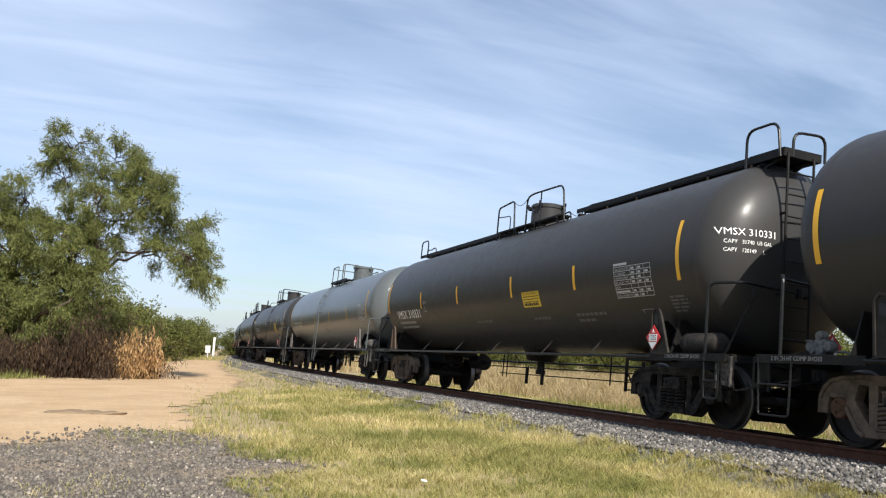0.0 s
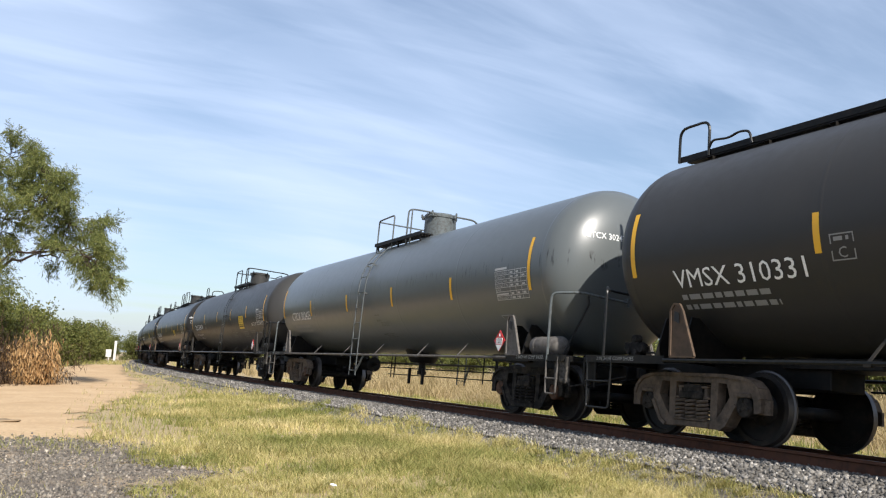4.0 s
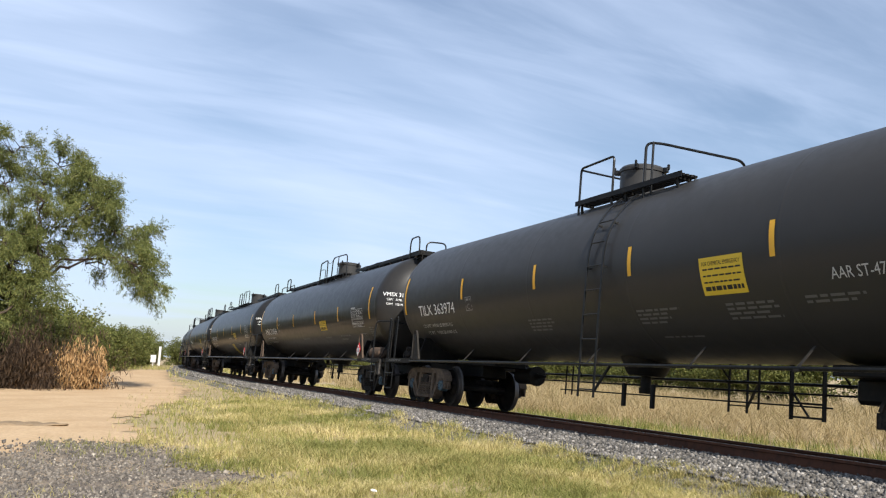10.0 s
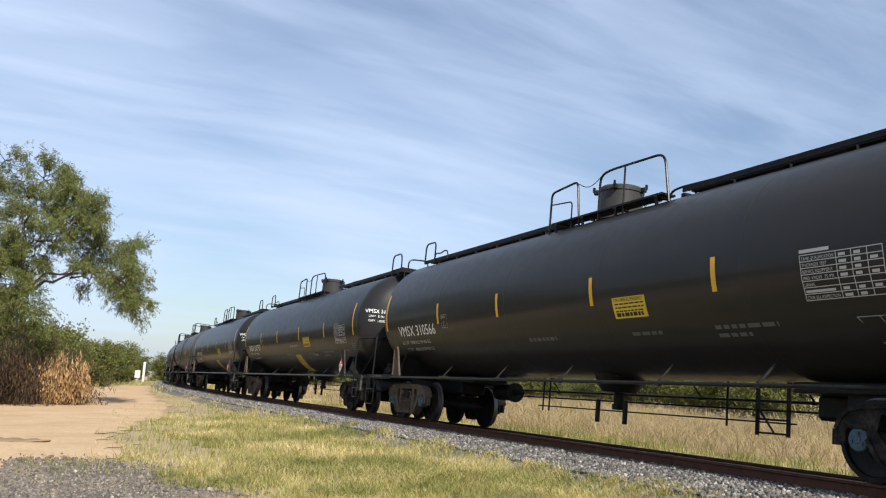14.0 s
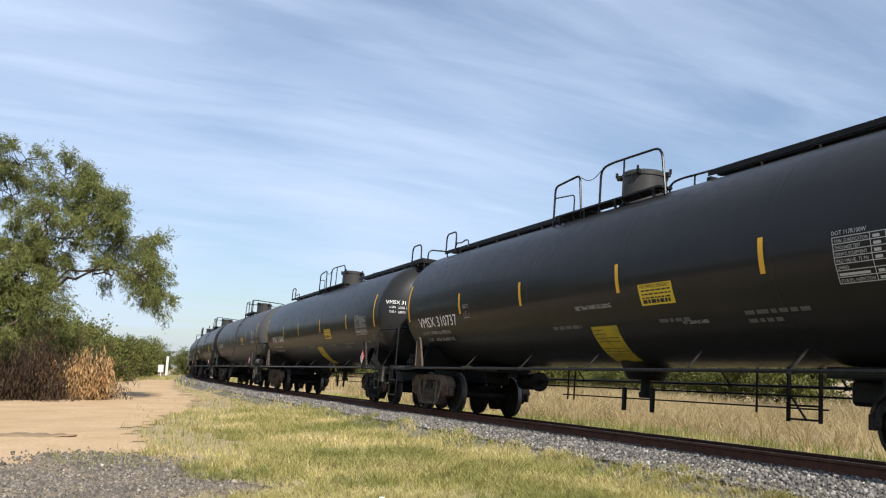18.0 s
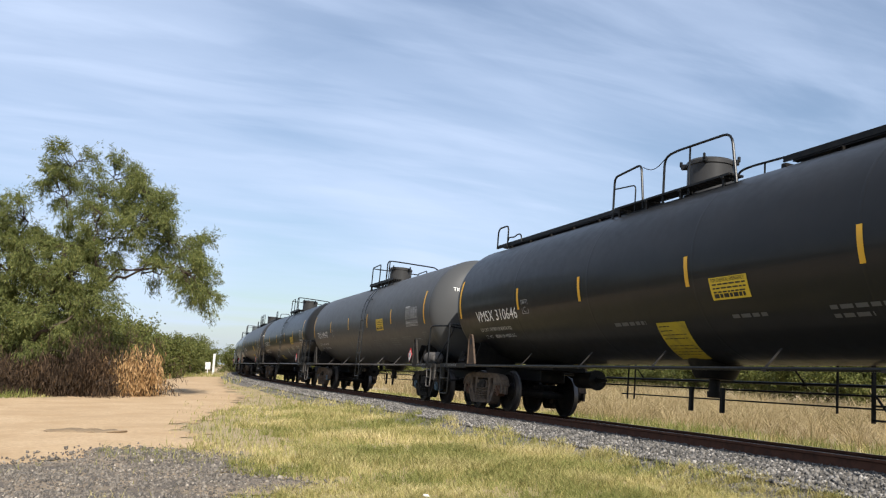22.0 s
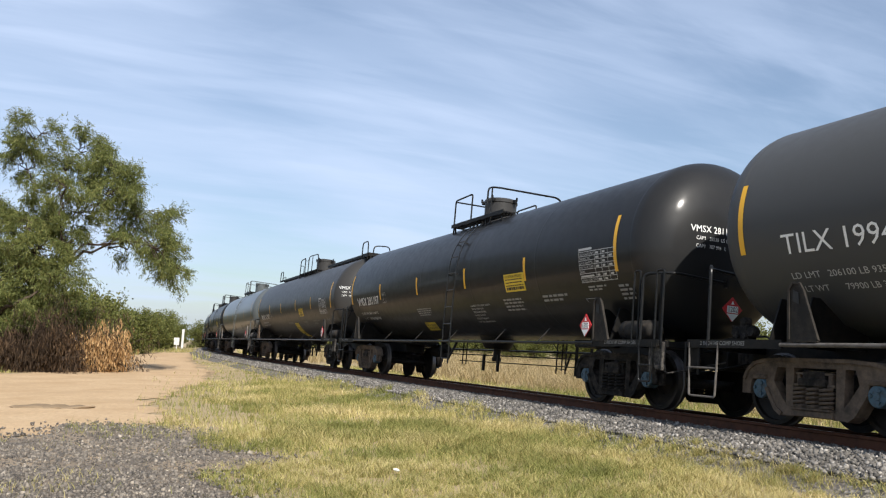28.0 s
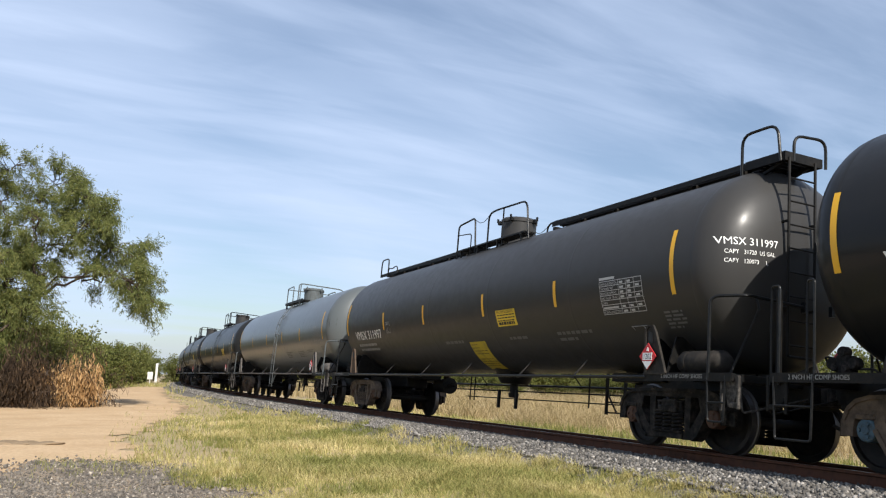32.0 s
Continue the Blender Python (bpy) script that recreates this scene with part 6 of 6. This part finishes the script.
def blades(places, height, width, lean, rng):
    """Grass blades as bent three-cornered slips: two faces of three corners each."""
    n = len(places)
    p = np.asarray(places)
    a = rng.uniform(0, 2 * np.pi, n)
    h = np.asarray(height) * rng.uniform(0.5, 1.3, n)
    side = np.stack([np.cos(a), np.sin(a), 0 * a], 1) * (width * rng.uniform(0.6, 1.4, n))[:, None]
    b = a + np.pi / 2 + rng.normal(scale=0.5, size=n)
    out = np.stack([np.cos(b), np.sin(b), 0 * b], 1) * (h * lean * rng.uniform(0.2, 1.6, n))[:, None]
    up = np.stack([0 * h, 0 * h, h], 1)
    mid = p + up * 0.55 + out * 0.35
    top = p + up * 0.95 + out
    return np.stack([p - side, p + side, mid + side * 0.6, mid - side * 0.6], 1), np.stack([mid - side * 0.6, mid + side * 0.6, top, top], 1)


def near_track(x, y):
    """Offset from the track's line."""
    a = radians(-19.503)
    dx, dy = x - 5.3825, y - 12.0
    return dx * math.cos(a) - dy * math.sin(a), dx * math.sin(a) + dy * math.cos(a)


def track_offset(x, y):
    v, s = near_track(x, y)
    if s > 12:
        s = min(s, 300)
        px, py, a = on_track(s)
        v = (x - px) * math.cos(a) - (y - py) * math.sin(a)
    return v


def sow(name, boxes, mat, label, seed, rule):
    rng = np.random.default_rng(seed)
    quads, tris = [], []
    for x0, x1, y0, y1, n, height, width, lean in boxes:
        x, y = rng.uniform(x0, x1, n), rng.uniform(y0, y1, n)
        # most blades stand in tufts
        cell = 0.22 + height * 0.8
        ix, iy = np.floor(x / cell), np.floor(y / cell)
        jx, jy = np.modf(np.sin(ix * 12.99 + iy * 78.23) * 437.5)[0], np.modf(np.sin(ix * 39.35 + iy * 11.14) * 875.3)[0]
        tuft = rng.random(n) < 0.55
        x = np.where(tuft, (ix + 0.5 + 0.45 * jx) * cell + rng.normal(scale=cell * 0.13, size=n), x)
        y = np.where(tuft, (iy + 0.5 + 0.45 * jy) * cell + rng.normal(scale=cell * 0.13, size=n), y)
        keep = []
        for i in range(n):
            k = rule(x[i], y[i])
            if k > 0 and rng.random() < k:
                keep.append(i)
        if not keep:
            continue
        z = [base_height(x[i], y[i], track_offset(x[i], y[i])) for i in keep]
        pl = np.stack([x[keep], y[keep], z], 1)
        hh = np.array([height * (0.6 + 0.8 * (0.5 + 0.5 * noise.noise(Vector((x[i] * 0.9, y[i] * 0.9, 4.0))))) for i in keep])
        q, t = blades(pl, hh, width, lean, rng)
        quads.append(q)
        tris.append(t)
    co = np.concatenate(quads + tris)
    me = fill(name, co, 4, mat)
    tagged(new(name, me), label, "grass", kind="stuff")


def verge(x, y):
    """How thick the short grass stands between the gravel, the road and the stones."""
    v = track_offset(x, y)
    if 2.5 < v < 4.2:
        return 0.8
    edge = -2.22 + 0.34 * noise.noise(Vector((x * 0.7, y * 0.7, 31.0))) + 0.18 * noise.noise(Vector((x * 2.5, y * 2.5, 3.0)))
    if v > edge or v < -60:
        return 0
    d = 0.5 + 0.5 * noise.noise(Vector((x * 0.35, y * 0.35, 12.0)))
    if on_gravel(x, y):
        return 0.05 if d > 0.5 else 0.004
    if on_road(x, y):
        return 0.012 if x > -9 and x > -4.5 - (y - 14) * 0.25 else 0
    worn = 1.0
    n = noise.noise(Vector((x * 0.9, y * 0.9, 55.0)))
    if on_road(x - 1.5 - 1.2 * n, y) or on_road(x - 0.9, y - 1.5 - n):
        worn = 0.22
    if on_gravel(x - 0.35 - 0.3 * n, y) or on_gravel(x - 0.3 - 0.4 * n, y - 0.3):
        worn = min(worn, 0.35)
    bare = 0.35 if noise.noise(Vector((x * 1.3, y * 0.9, 71.0))) > 0.30 else 1.0
    return worn * bare * min(1.0, 0.35 + d) * (0.6 + 0.4 * (0.5 + 0.5 * noise.noise(Vector((x * 1.7, y * 1.7, 2.0)))))


def lush(x, y):
    """Green strips: by the far rail, where their dark tone carries the train's shade, and at the foot of the brush."""
    v = track_offset(x, y)
    if 1.5 < v < 3.6 or (x < -13.9 and not on_road(x, y)):
        return 0.5 + 0.5 * noise.noise(Vector((x * 0.8, y * 0.8, 15.0)))
    return 0


def meadow(x, y):
    v = track_offset(x, y)
    return (0.9 if v > 3.6 else 0) * (0.45 + 0.55 * (noise.noise(Vector((x * 0.5, y * 0.5, 6.0))) > -0.15))


sow("grass", [(-3.5, 6, 5, 10, 150000, 0.10, 0.0036, 1.1), (-5, 6, 10, 14, 120000, 0.14, 0.0045, 0.9), (-8, 4, 14, 28, 130000, 0.14, 0.0065, 0.7), (-16, 0, 28, 50, 36000, 0.12, 0.012, 0.6), (-30, -14, 26, 36, 9000, 0.16, 0.012, 0.4),
              (-26, -12, 55, 100, 12000, 0.45, 0.02, 0.4), (5, 14, 4, 22, 26000, 0.16, 0.007, 0.5), (-4, 9, 22, 50, 26000, 0.18, 0.012, 0.5)], M_GRASS, "short dry yellow-green grass on the verge", 51, verge)
sow("tall_grass", [(4, 20, 4, 30, 52000, 0.60, 0.006, 1.3), (-2, 14, 30, 55, 30000, 0.7, 0.012, 0.7), (-14, 8, 55, 95, 12000, 0.8, 0.03, 0.5), (14, 34, 0, 30, 14000, 0.8, 0.02, 0.6)], M_STRAW, "tall dry straw-coloured grass beyond the track", 52, meadow)


sow("green_grass", [(4, 16, 2, 32, 50000, 0.3, 0.006, 0.6), (-24, -13.6, 28.5, 33, 5000, 0.30, 0.012, 0.5)], M_GREENGRASS, "fresh green grass strip, darkened as in shade", 53, lush)


def sow_chips():
    rng = np.random.default_rng(8)
    pl, sz = [], []
    for x, y, a, b in zip(rng.uniform(-8, 0.5, 60000), rng.uniform(5.5, 15.0, 60000), rng.normal(scale=0.30, size=60000), rng.normal(scale=0.30, size=60000)):
        if on_gravel(x + a, y + b) and (noise.noise(Vector((x * 0.55, y * 0.8, 90.0))) < 0.22 or rng.random() < 0.4):
            pl.append((x, y, ground_height(x, y) + 0.028))
            sz.append(rng.uniform(0.008, 0.024) * (1.7 if rng.random() < 0.1 else 1.0))
    tagged(stones("gravel_chips", np.array(pl), np.array(sz), M_CHIP, 9), "loose dark gravel chips", "gravel", kind="stuff")


scatter_ballast()
sow_chips()


# ---- small things ----
def mile_post():
    ob = part("marker_post", lambda bm: box(bm, 0, 0, 1.25, 0.26, 0.14, 2.5, bevel=0.02), M_POST, at=pose(-25.3, 100.0, 0, 0, 1.5, 0))
    tagged(ob, "white painted marker post beside the track", "post")
    ob2 = part("small_sign", lambda bm: (box(bm, 0, 0, 0.65, 0.07, 0.07, 1.3), box(bm, 0, -0.05, 1.1, 0.6, 0.03, 0.85, bevel=0.01)), M_POST, at=pose(-26.1, 100.6, 0, 0, 0, 5))
    tagged(ob2, "small white sign board on a low post", "sign")


def litter():
    ob = part("paper_scrap", lambda bm: ball(bm, 0.5, Matrix.Diagonal((0.075, 0.045, 0.03, 1)), 10, 6), M_WHITE, at=pose(0.0, 8.78, 0.06, 8, 12, 20))
    tagged(ob, "crumpled white paper scrap in the grass", "litter")
    def clod(bm):
        ball(bm, 0.5, Matrix.Diagonal((1.5, 0.5, 0.10, 1)), 24, 12)
        for v in bm.verts:
            v.co += Vector((0.12, 0.1, 0.05)) * noise.noise(v.co * 5)
    ob = part("dirt_clod", clod, M_CLOD, at=pose(-6.4, 16.1, 0.02, 0, 0, 4))
    tagged(ob, "flat brown clod of dirt on the road", "clod")


mile_post()
litter()
ties()


# ---- what moves ----
def motions():
    used = 0
    for car, u, upto in TRAIN:
        walk(car, [(t, track_pose(u - travelled(t))) for t in (k * 1.0 for k in range(33))])
        for ws, dx in WHEELSETS[used:upto]:
            rows = []
            n = 270
            for k in range(n + 1):
                t = 32.0 * k / n
                turn = (travelled(t) - travelled(0.0)) / 0.457
                rows.append((t, Matrix.Translation((dx, 0, 0.457)) @ Matrix.Rotation(turn, 4, "Y")))
            walk(ws, rows)
        used = upto


motions()
